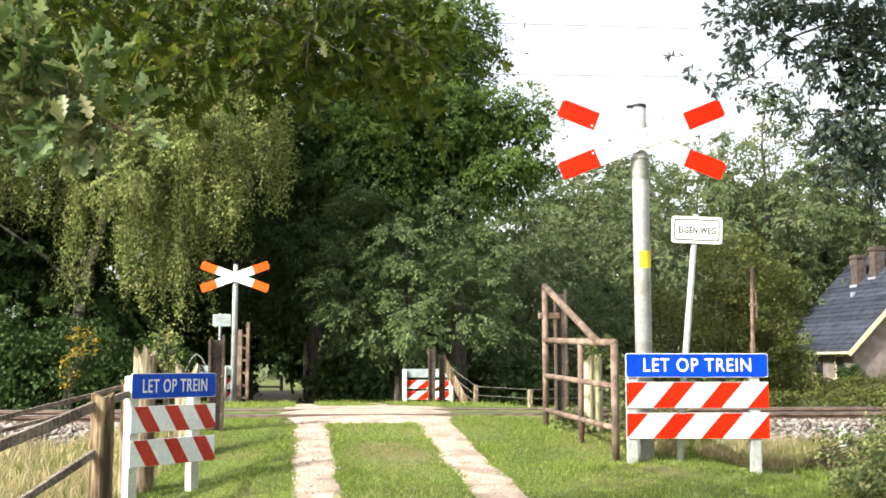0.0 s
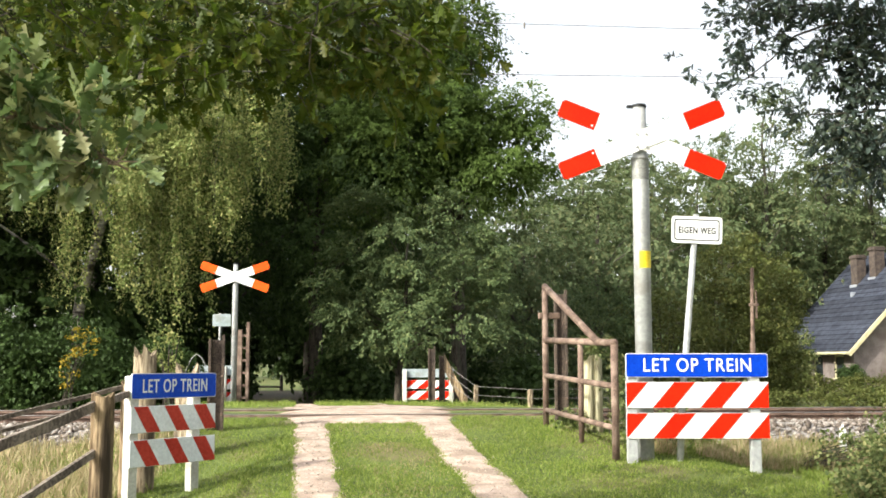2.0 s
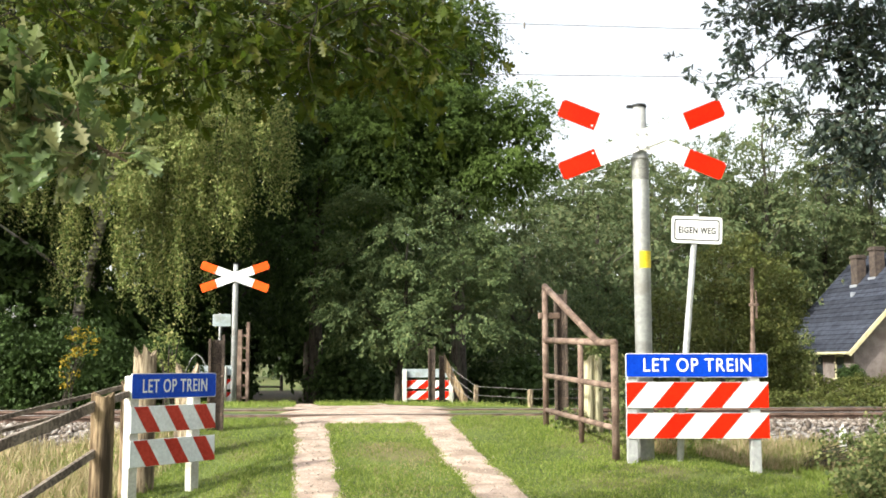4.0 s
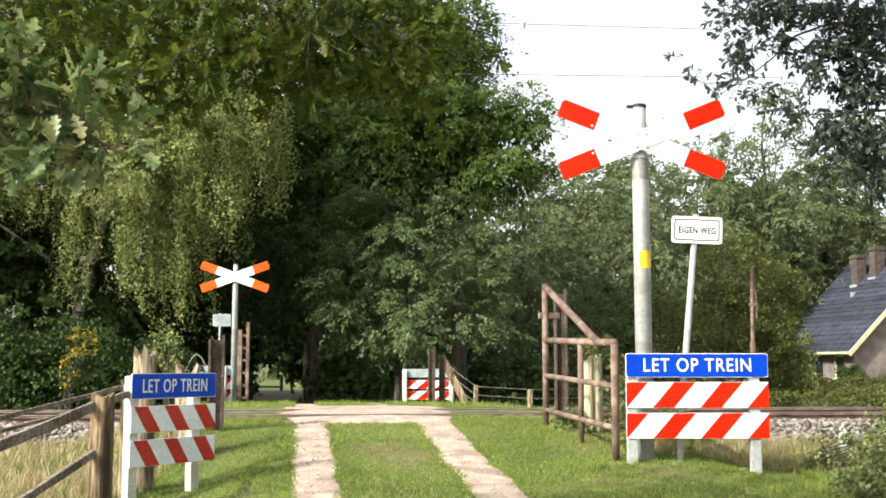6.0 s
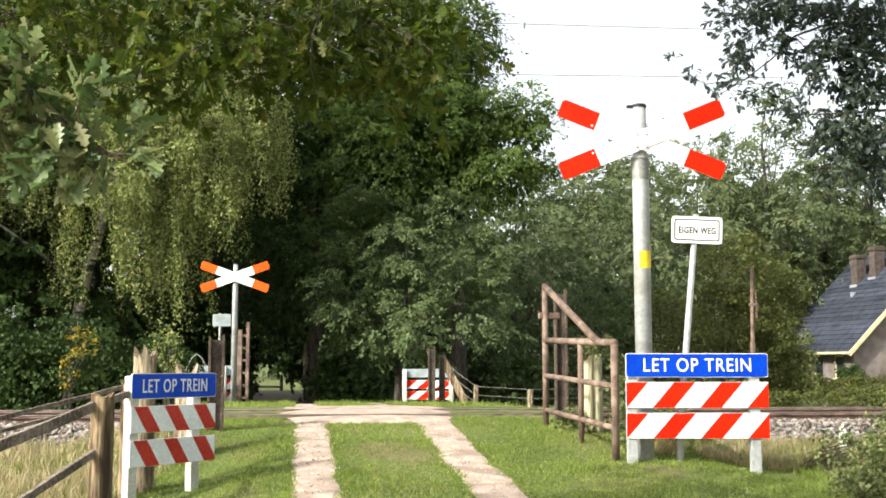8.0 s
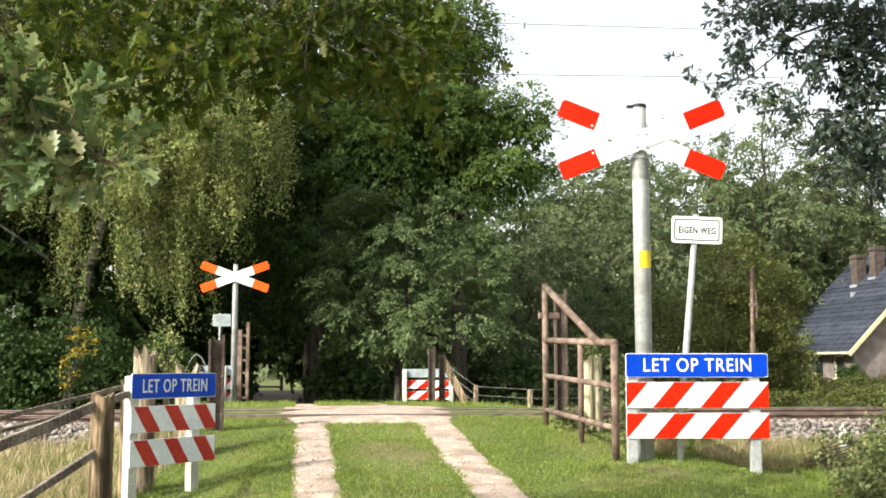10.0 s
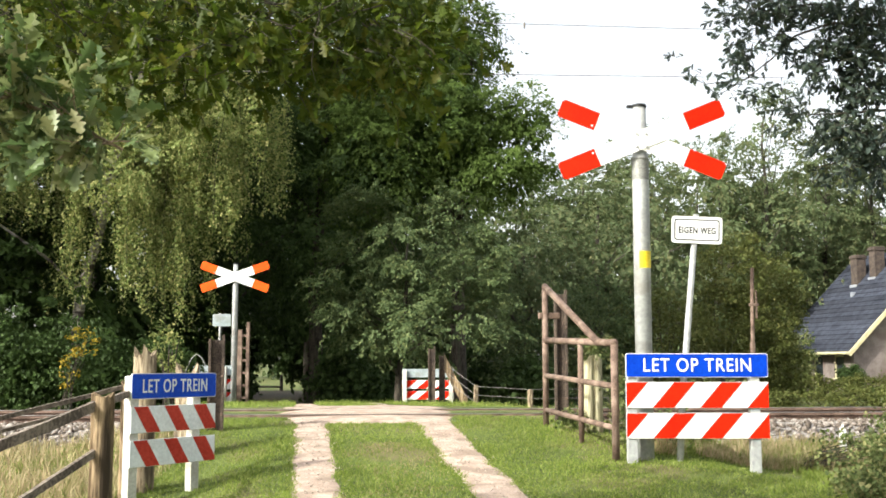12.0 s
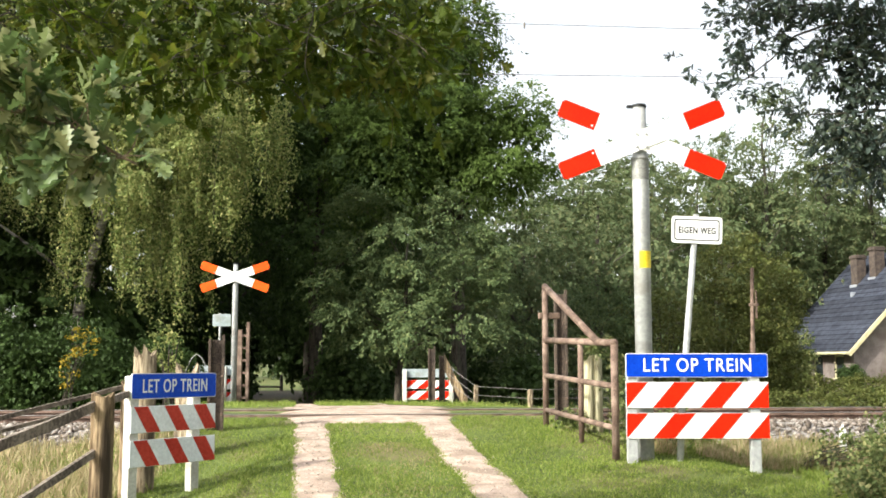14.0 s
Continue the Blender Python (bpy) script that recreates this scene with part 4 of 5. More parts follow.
def house():
    """A farmhouse with a steep slate roof, gable towards the railway."""
    h = thing("farmhouse", "pale brick farmhouse with a steep dark slate roof", "house", (20.9, 55.0, 0.3), 10.5)
    W, L, eave, ridge = 11.0, 8.4, 2.0, 7.5
    bm = bmesh.new()
    gable = [(0.35, -0.6), (W - 0.35, -0.6), (W - 0.35, eave + 0.3), (W / 2, ridge - 0.12), (0.35, eave + 0.3)]
    prism(bm, gable, 0.35, 0.65)
    part("gable_wall", bm, M["brick"], h)
    bm = bmesh.new()
    prism(bm, gable, L - 0.65, L - 0.35)
    part("gable_wall", bm, M["brick"], h)
    for y0, y1, z0, z1 in ((0.65, 1.3, -0.6, eave + 0.1), (1.3, 2.3, -0.6, 0.55), (1.3, 2.3, 1.75, eave + 0.1), (2.3, 3.4, -0.6, eave + 0.1),
                           (3.4, 4.4, 1.9, eave + 0.1), (4.4, L - 0.65, -0.6, eave + 0.1)):
        bm = bmesh.new()
        box(bm, (0.35, y0, z0), (0.65, y1, z1))
        part("side_wall", bm, M["brick"], h)
    bm = bmesh.new()
    box(bm, (W - 0.65, 0.65, -0.6), (W - 0.35, L - 0.65, eave + 0.1))
    part("side_wall", bm, M["brick"], h)
    for y0, y1, z0, z1 in ((1.3, 2.3, 0.55, 1.75), (3.4, 4.4, -0.3, 1.9)):
        bm = bmesh.new()
        for a, b, c, d in ((y0, y0 + 0.09, z0, z1), (y1 - 0.09, y1, z0, z1), (y0 + 0.09, y1 - 0.09, z0, z0 + 0.09), (y0 + 0.09, y1 - 0.09, z1 - 0.09, z1)):
            box(bm, (0.42, a, c), (0.52, b, d))
        w = part("window", bm, M["cream"], h, "cream-painted window frame")
        bm = bmesh.new()
        box(bm, (0.46, y0 + 0.09, z0 + 0.09), (0.47, y1 - 0.09, z1 - 0.09))
        part("pane", bm, M["pane"], w)
        bm = bmesh.new()
        box(bm, (0.30, y0 - 0.05, z0 - 0.06), (0.42, y1 + 0.05, z0))
        part("sill", bm, M["cream"], w)
    slope = math.atan2(ridge - eave, W / 2)
    run = math.hypot(ridge - eave, W / 2)
    for side in (0, 1):
        bm = bmesh.new()
        m = Matrix.Translation((0, 0, eave)) @ Matrix.Rotation(-slope, 4, "Y") if side == 0 else Matrix.Translation((W, 0, eave)) @ Matrix.Rotation(math.pi, 4, "Z") @ Matrix.Rotation(-slope, 4, "Y") @ Matrix.Translation((0, -L, 0))
        box(bm, (-0.25, 0, -0.12), (run, L, 0.0), 0, m)
        roof = part("roof", bm, M["tile"], h, "dark slate roof slope")
        n = 22
        for i in range(n):
            bm = bmesh.new()
            a = -0.28 + (run + 0.28) * i / n
            mm = m @ Matrix.Translation((a, 0, 0.008)) @ Matrix.Rotation(radians(4.5), 4, "Y")
            box(bm, (0, -0.02, 0.0), ((run + 0.28) / n + 0.05, L + 0.02, 0.035), 0, mm)
            part("tile_course", bm, M["tile"], roof)
        bm = bmesh.new()
        box(bm, (-0.3, -0.1, -0.17), (run, -0.02, 0.05), 0.01, m) if side == 0 else box(bm, (-0.3, L + 0.02, -0.17), (run, L + 0.1, 0.05), 0.01, m)
        part("verge_board", bm, M["cream"], h, "cream-painted verge board")
    bm = bmesh.new()
    tube(bm, [(-0.26, -0.1, eave - 0.16), (-0.26, L, eave - 0.16)], [0.075, 0.075], 10)
    part("gutter", bm, M["cream"], h)
    bm = bmesh.new()
    tube(bm, [(W / 2, -0.1, ridge + 0.02), (W / 2, L, ridge + 0.02)], [0.12, 0.12], 10)
    part("ridge", bm, M["tile"], h)
    for s, t, top in ((4.0, 5.5, 7.5), (4.35, 4.2, 7.85)):
        bm = bmesh.new()
        box(bm, (s - 0.3, t - 0.3, eave + s - 0.6), (s + 0.3, t + 0.3, top), 0.015)
        box(bm, (s - 0.35, t - 0.35, top - 0.22), (s + 0.35, t + 0.35, top - 0.06), 0.015)
        c = part("chimney", bm, M["chimney"], h, "brown brick chimney stack")
        bm = bmesh.new()
        box(bm, (s - 0.40, t - 0.33, eave + s - 0.42), (s - 0.305, t + 0.33, eave + s - 0.22), 0.02)
        part("flashing", bm, M["lead"], c, "pale lead flashing")
    bm = bmesh.new()
    box(bm, (3.0, 4.6, eave + 3.02), (3.25, 4.8, eave + 3.3), 0.02)
    part("roof_vent", bm, M["lead"], h)


M["pane"], _n, _l, _p = shader("window_pane")
_p.inputs["Base Color"].default_value = (0.02, 0.025, 0.03, 1)
_p.inputs["Roughness"].default_value = 0.08
house()


# ---- trees ----
rng_all = np.random.default_rng(77)


def hanging_birch():
    """The large weeping birch across the railway, whose twigs hang in long strands."""
    base = (-7.45, 22.0, 0.6)
    rng = np.random.default_rng(21)
    t = thing("weeping_birch", "weeping birch with yellowing hanging twigs beyond the track", "tree", (-8.49, 25.1, 0.46))
    t.scale = (1.14, 1.14, 1.14)
    o = np.array(base)
    targets = [(-4.0, -0.5, 7.0), (-3.0, -1, 5.0), (-1.0, -1, 6.5), (0.8, -1.2, 6.0), (2.5, -0.8, 7.0), (3.4, -0.5, 8.2), (1.5, 0.5, 8.5), (-2, 0.5, 9), (0.5, 1.2, 10)]
    limbs(t, "birchbark", (-0.5, 0, -0.2), (1.75, 0.2, 10.5), 0.14, targets, rng, 0.5)
    pts, _, away = in_blobs([(-8.5, 22, 9.6, 3.2, 2.2, 2.0), (-5.6, 21.6, 9.2, 2.6, 2.2, 2.0), (-10.5, 21, 7.5, 2.0, 2.0, 2.5), (-7, 22.4, 7.2, 2.6, 1.6, 2.0)], 900, 26, 0.28, rng)
    leaves("crown", pts - o, 0.085, DIAMOND, M["birch"], t, rng, 0.6, out=away)
    # the sunlit mounds of short twigs over the strands
    pts, _, axes, face = in_sprays([(-5.7, 20.5, 6.5, 1.2, 0.5, 0.9), (-6.9, 20.4, 6.4, 0.9, 0.5, 0.9), (-4.7, 20.6, 5.9, 0.6, 0.4, 0.9), (-6.2, 20.3, 5.4, 0.9, 0.4, 0.7), (-7.6, 20.5, 7.0, 0.7, 0.5, 0.6)], 120, 130, 0.36, rng, 0.3)
    leaves("crown", pts - o, 0.058, DIAMOND, M["birch"], t, rng, 0.7, 0.4, axes, "sunlit mounds of short yellowing twigs", face)
    # strands: right side short, left side down to the shrubs
    spans = [(-10.4, -8.6, 5.6, 8.0), (-9.0, -7.3, 4.2, 7.4), (-8.0, -6.2, 2.6, 7.2), (-6.9, -5.4, 2.4, 7.4), (-5.9, -4.7, 2.1, 7.6), (-5.2, -4.2, 3.6, 7.8), (-4.4, -3.2, 4.6, 8.2), (-11.4, -9.6, 6.2, 8.6)]
    made = []
    for x0, x1, low, high in spans:
        p, ax, tw = [], [], bmesh.new()
        knots = np.stack([rng.uniform(x0, x1, 13), rng.uniform(20.6, 22.4, 13)], -1)
        for k in range(60):
            x, y = knots[k % 13] + rng.normal(size=2) * 0.07
            top = rng.uniform(high - 2.4, high + 0.6)
            length = rng.uniform(1.2, 5.0)
            bottom = max(low + rng.uniform(0, 1.1), top - length)
            if bottom > top - 0.5:
                bottom = top - 0.6
            drift = rng.normal() * 0.14
            m = int((top - bottom) * 72)
            q = np.linspace(0, 1, m)
            line = np.stack([x + drift * q + 0.05 * np.sin(q * 7 + x), np.full(m, y) + 0.05 * np.cos(q * 6), top - (top - bottom) * q], -1)
            puff = 0.35 + 1.3 * np.abs(np.sin(q * (top - bottom) * 2.6 + k * 1.9))[:, None]
            off = rng.normal(size=line.shape) * np.array((0.055, 0.055, 0.03)) * puff
            p.append(line + off)
            ax.append(off / (np.linalg.norm(off, axis=1)[:, None] + 1e-6) + np.array((0, 0, 0.35)))
            if k % 4 == 0:
                tube(tw, [Vector(line[i] - o) for i in (0, m // 2, m - 1)], [0.007, 0.005, 0.003], 4)
        p = np.concatenate(p)
        g = tagged(part("twig_curtain", tw, M["bark"], t, "long hanging birch twigs"), kind="stuff")
        leaves("strand_leaves", p - o, 0.060, DIAMOND, M["birch"], g, rng, 0.9, 0.25, out=np.concatenate(ax))
        made.append(g)
    return made


STRANDS = hanging_birch()

tree("oak_tree", "dark broad oak in the wood beyond the crossing", (-3.7, 31.0, 0.0), (-3.4, 31.0, 15.5), 0.22,
     [(-4.2, 31, 12.5, 4.2, 3.4, 3.4), (-1.8, 30, 8.6, 3.0, 3, 2.6), (-6.4, 30.0, 7.0, 2.8, 2.8, 2.8), (-3.6, 30.5, 5.4, 2.8, 2.4, 2.1), (-0.9, 31, 12.3, 2.3, 2.4, 2.8), (-5.2, 31.5, 9.0, 2.0, 1.6, 2.0)], 260, 300, 1.0, 0.115, "deep", 31)
tree("oak_tree", "tall dark oak with an open crown beyond the crossing", (0.4, 30.5, 0.0), (0.6, 30.0, 11.0), 0.3,
     [(-0.2, 29.5, 8.3, 1.9, 1.8, 1.6), (1.4, 29, 7.2, 0.9, 1.2, 1.1), (-1.6, 29.5, 7.2, 1.9, 2.0, 1.6), (-0.7, 29.8, 10.4, 1.5, 1.8, 1.2), (2.15, 29, 8.6, 0.75, 0.8, 0.8), (2.25, 28.8, 7.6, 0.65, 0.7, 0.6), (-2.1, 30.2, 8.6, 1.5, 1.0, 1.4), (1.0, 29.3, 8.6, 0.9, 0.8, 0.8), (2.3, 29, 6.9, 0.4, 0.5, 0.5), (0.3, 29.6, 11.2, 0.9, 0.9, 0.9)], 300, 286, 0.70, 0.100, "mid", 32)
tree("elder_tree", "rounded grey-green small tree behind the far barrier", (-1.15, 26.4, 0.3), (-0.9, 26.4, 4.6), 0.11,
     [(-0.6, 26.0, 4.5, 1.3, 1.3, 1.2), (-1.7, 26.2, 5.2, 1.0, 1.0, 0.8), (-2.3, 26.0, 3.6, 0.9, 1.0, 0.9), (-1.9, 26.0, 2.6, 1.0, 1.0, 0.8), (0.9, 26.0, 3.2, 1.0, 1.1, 1.1), (1.1, 26.3, 4.2, 0.6, 0.8, 0.7), (-0.4, 25.6, 2.6, 1.4, 1.0, 0.9), (0.3, 26.4, 5.2, 0.8, 0.8, 0.7)], 140, 290, 0.46, 0.08, "greygreen", 33)
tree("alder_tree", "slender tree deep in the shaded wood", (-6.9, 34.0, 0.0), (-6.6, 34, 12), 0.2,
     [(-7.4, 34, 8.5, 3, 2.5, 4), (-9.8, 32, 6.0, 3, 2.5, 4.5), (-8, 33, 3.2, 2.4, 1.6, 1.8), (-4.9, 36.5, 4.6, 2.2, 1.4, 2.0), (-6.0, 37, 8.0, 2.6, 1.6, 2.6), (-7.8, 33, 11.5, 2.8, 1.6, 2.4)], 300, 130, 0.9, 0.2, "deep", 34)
# made tall, with its top out of view, to shade the wood
tree("alder_tree", "tall tree behind the birch, put up to shade the wood", (-12.5, 29.0, 0.0), (-12.0, 29, 16), 0.3,
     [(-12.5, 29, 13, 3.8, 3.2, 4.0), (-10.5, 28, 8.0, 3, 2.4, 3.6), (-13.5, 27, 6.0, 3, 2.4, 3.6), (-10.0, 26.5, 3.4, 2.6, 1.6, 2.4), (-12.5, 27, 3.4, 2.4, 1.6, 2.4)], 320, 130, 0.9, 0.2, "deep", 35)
# unseen tree, added at the left to shade the middle of the wood
tree("alder_tree", "tall tree behind the birch, put up to shade the wood", (-15.5, 24.0, 0.0), (-15.0, 24, 15), 0.3,
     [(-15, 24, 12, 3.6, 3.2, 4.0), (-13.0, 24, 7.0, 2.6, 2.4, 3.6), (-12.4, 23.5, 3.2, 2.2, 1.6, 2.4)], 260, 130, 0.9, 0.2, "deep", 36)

# added dense tree: dark foliage in place of the deep shade in this gap
tree("gap_tree", "dense dark tree added to fill a gap in the wood", (-4.2, 41.0, 0.0), (-4.1, 41, 9), 0.16,
     [(-5.9, 40, 5.2, 2.3, 1.4, 2.8), (-3.8, 40.5, 7.5, 2.8, 1.6, 3.0), (-2.5, 41, 4.5, 2.5, 1.5, 3.4), (-7.4, 41, 6.5, 2.4, 1.5, 3.4), (-8.7, 38, 3.8, 1.9, 1.2, 2.4), (-5.3, 41, 10.4, 2.6, 1.5, 2.4)], 760, 80, 0.55, 0.19, "deep", 37, shell=0.2)

# added low crowns that block the bright woods and darken the opening
tree("gap_tree", "dense dark tree added to darken the end of the wood", (-9.6, 51.0, 0.0), (-9.4, 51, 8), 0.14,
     [(-6.6, 50, 4.2, 2.4, 1.4, 2.7), (-7.7, 50.6, 2.5, 1.9, 1.2, 1.6), (-6.2, 49.6, 2.6, 1.6, 1.2, 1.7), (-10.2, 50.4, 2.6, 1.6, 1.2, 1.8), (-9.2, 51, 4.3, 2.4, 1.4, 2.8), (-8.0, 50.5, 7.5, 3.2, 1.5, 3.0), (-12.0, 52, 4.0, 2.2, 1.4, 3.6), (-4.4, 50, 3.6, 1.6, 1.2, 3.2)], 230, 130, 0.7, 0.26, "deep", 38, shell=0.2)

# the wood behind, and the tree line past the house
# (-15.5, 47) and (-20, 53) are hidden trees, added for shade
far_spots = ((-0.6, 42, 9, 4.2), (3.2, 46, 9, 4.0), (7.0, 50, 10.0, 4.0), (11.5, 60, 13.0, 5.0), (17.0, 66, 15.5, 5.2), (20.5, 68, 19.5, 5.5), (25.5, 71, 18.5, 5.0), (29.0, 72, 18.5, 6.0),
             (33, 70, 18, 6.0), (5.5, 70, 15.5, 5.0), (31, 77, 13.5, 5.0), (20, 84, 18, 6.0), (29, 88, 19, 6.5), (25.0, 76, 16, 5.5), (32.5, 82, 18, 6.0), (14.5, 76, 18.5, 5.0), (8.5, 66, 14.5, 4.5), (-15.5, 47, 19, 6.0), (-20, 53, 19, 6.0), (-16, 36, 19, 6.0), (-22, 40, 18, 6.0), (-11.5, 43, 21, 6.5), (-5.5, 45, 21, 6.5), (-0.5, 47, 12, 5.0))
for i, (x, y, h, r) in enumerate(far_spots):
    g = np.random.default_rng(100 + i)
    open_side = x > -1
    blobs = [(x + g.normal() * r * 0.5, y + g.normal() * r * 0.3, h * g.uniform(0.24 if open_side else 0.32, 0.84), r * g.uniform(0.34, 0.58), r * 0.5, r * g.uniform(0.26, 0.42)) for _ in range(8)] + [(x, y, h - r * 0.45, r * 0.5, r * 0.5, r * 0.42)]
    # hazed leaves on the open side, shade-dark leaves in the closed wood
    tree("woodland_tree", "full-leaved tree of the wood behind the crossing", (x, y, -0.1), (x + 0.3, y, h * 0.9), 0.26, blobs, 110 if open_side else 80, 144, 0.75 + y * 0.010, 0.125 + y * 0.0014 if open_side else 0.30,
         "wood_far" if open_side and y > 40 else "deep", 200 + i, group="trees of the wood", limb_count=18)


def far_woods():
    """The closed edge of the woods, far behind everything."""
    rng = np.random.default_rng(400)
    n = 1500
    x = rng.uniform(-110, 130, n)
    c = np.stack([x, 112 + rng.uniform(-6, 8, n), rng.uniform(0, 1, n) * (np.where(x < 0, 20, 11) + 4 * np.sin(x * 0.21) + 2 * np.sin(x * 0.63))], -1)
    pts = np.repeat(c, 26, axis=0)
    away = rng.normal(size=pts.shape)
    away /= np.linalg.norm(away, axis=1)[:, None]
    # the leaf colour carries the haze of distance
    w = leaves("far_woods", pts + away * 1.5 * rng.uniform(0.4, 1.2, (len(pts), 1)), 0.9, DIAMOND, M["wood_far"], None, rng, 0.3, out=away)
    tagged(w, "distant edge of the woods beyond the meadow", "woods", kind="stuff")


far_woods()

# shrubs
shrub("hazel_shrub", "olive shrub hiding the foot of the wood", (9.0, 36, 0), [(9.9, 36, 4.6, 1.4, 1.3, 1.5), (9.4, 36, 2.9, 1.3, 1.4, 1.6), (10.6, 36, 2.2, 1.4, 1.4, 1.9)], 560, 24, 0.24, 0.11, "olive", 41)
shrub("hazel_shrub", "olive shrub hiding the foot of the wood", (10.6, 38, 0), [(11.8, 38, 3.6, 1.1, 1.3, 1.9), (11.6, 37, 1.4, 0.9, 1.0, 1.4)], 460, 24, 0.24, 0.11, "olive", 42)
# lighter leaf tones on these two shrubs stand for haze
shrub("hazel_shrub", "dark shrub at the edge of the wood", (4.6, 33, 0), [(4.6, 33, 2.3, 1.8, 1.3, 2.2), (2.6, 32, 1.6, 1.5, 1.2, 1.6)], 520, 24, 0.24, 0.11, "greygreen", 43)
shrub("hazel_shrub", "dark shrub at the edge of the wood", (7.0, 34, 0), [(7.0, 34, 2.0, 1.8, 1.3, 2.0)], 380, 24, 0.24, 0.11, "olive", 44)
shrub("hazel_shrub", "leafy shrub beside the farmhouse", (15.7, 48, 0.1), [(15.7, 48, 1.7, 0.9, 1.0, 1.5), (15.0, 48.5, 1.0, 0.9, 1, 1.0)], 300, 24, 0.24, 0.12, "bramble", 45)
shrub("clipped_hedge", "low clipped hedge before the farmhouse", (17.5, 46, 0.1), [(15.5, 46, 0.6, 1.6, 0.5, 0.55), (18.5, 46.4, 0.6, 1.8, 0.5, 0.5)], 380, 24, 0.16, 0.10, "olive", 46, "hedge")
shrub("hazel_shrub", "small round bush by the house wall", (20.3, 53.5, 0.2), [(20.3, 53.5, 0.9, 0.7, 0.6, 0.7)], 120, 24, 0.16, 0.12, "deep", 47)
for i, (x, y, r, h) in enumerate(((-10.5, 19.8, 1.5, 2.1), (-8.6, 20.4, 1.3, 2.2), (-7.0, 20.6, 1.1, 1.9), (-5.6, 21.3, 0.8, 1.5), (-12.5, 20.2, 1.6, 2.6))):
    shrub("hazel_shrub", "dense green shrub along the railway", (x, y, 0.6), [(x, y, 0.6 + h * 0.5, r, 0.8, h * 0.52), (x + 0.5, y - 0.2, 0.4 + h * 0.35, r * 0.8, 0.7, h * 0.35)], 420, 24, 0.15, 0.085, "deep", 50 + i, group="shrubs along the railway")
for i, (x, y, r, h) in enumerate(((-13.2, 31.5, 2.2, 6.5), (-16.0, 32.0, 2.4, 6.0), (-10.6, 32.5, 2.0, 5.5), (-18.5, 30.0, 2.2, 6.0), (-8.6, 32, 1.6, 2.6), (-6.95, 33, 1.1, 2.2), (-3.3, 34, 0.9, 1.9), (-1.6, 34.5, 1.3, 2.4), (0.6, 33, 1.4, 2.4), (2.2, 28.5, 1.0, 1.8), (-2.7, 29.3, 0.8, 2.3), (-7.9, 36.5, 0.8, 2.4), (-3.6, 36.0, 0.9, 2.4), (-2.3, 30, 0.9, 1.6))):
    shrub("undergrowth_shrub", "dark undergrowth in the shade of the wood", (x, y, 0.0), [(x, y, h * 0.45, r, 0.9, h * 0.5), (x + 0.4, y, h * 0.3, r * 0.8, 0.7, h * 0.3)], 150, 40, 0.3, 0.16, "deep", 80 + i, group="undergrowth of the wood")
shrub("yellowing_shrub", "shrub with bright yellow autumn leaves", (-6.9, 19.7, 0.65), [(-6.75, 19.6, 1.55, 0.22, 0.2, 0.45), (-6.6, 19.6, 2.0, 0.3, 0.2, 0.25)], 26, 9, 0.09, 0.07, "gold", 60, stem=0.012)
shrub("yellowing_shrub", "shrub with bright yellow autumn leaves", (-5.2, 20.4, 0.65), [(-5.25, 20.4, 1.9, 0.35, 0.3, 0.5), (-5.1, 20.4, 1.5, 0.2, 0.2, 0.3)], 50, 10, 0.1, 0.07, "birch", 61)
shrub("bramble", "sprawling pale green bramble bush in the verge", (3.75, 8.7, 0.6), [(3.62, 8.5, 0.74, 0.34, 0.5, 0.24), (3.98, 8.8, 1.0, 0.34, 0.5, 0.36), (4.25, 9.2, 1.2, 0.42, 0.5, 0.40), (3.3, 8.4, 0.64, 0.3, 0.4, 0.13)], 330, 18, 0.11, 0.042, "bramble", 62, "bramble", SPRIG, stem=0.006)
shrub("weed_patch", "patch of low nettles and weeds in the verge", (3.2, 10.0, 0.66), [(3.8, 9.7, 0.80, 0.5, 0.5, 0.2), (4.4, 10.2, 0.85, 0.6, 0.5, 0.28)], 170, 16, 0.10, 0.036, "bramble", 64, "weeds", SPRIG, stems=40, stem=0.004)
shrub("low_hedge", "low dark hedge along the far side of the railway", (8.4, 23.6, 0.6), [(6.6, 23.4, 0.80, 1.6, 0.5, 0.22), (9.6, 23.9, 0.85, 1.9, 0.5, 0.25)], 260, 30, 0.14, 0.06, "olive", 65, "hedge", stem=0.008)
shrub("bramble", "bramble growing round the gate and post", (1.75, 10.9, 0.72), [(1.75, 10.6, 1.25, 0.15, 0.35, 0.50), (1.45, 11.4, 0.95, 0.25, 0.3, 0.16), (2.2, 10.6, 0.95, 0.35, 0.35, 0.25), (1.6, 11.3, 1.78, 0.14, 0.2, 0.12)], 170, 12, 0.08, 0.045, "bramble", 63, "bramble", SPRIG, stem=0.006)


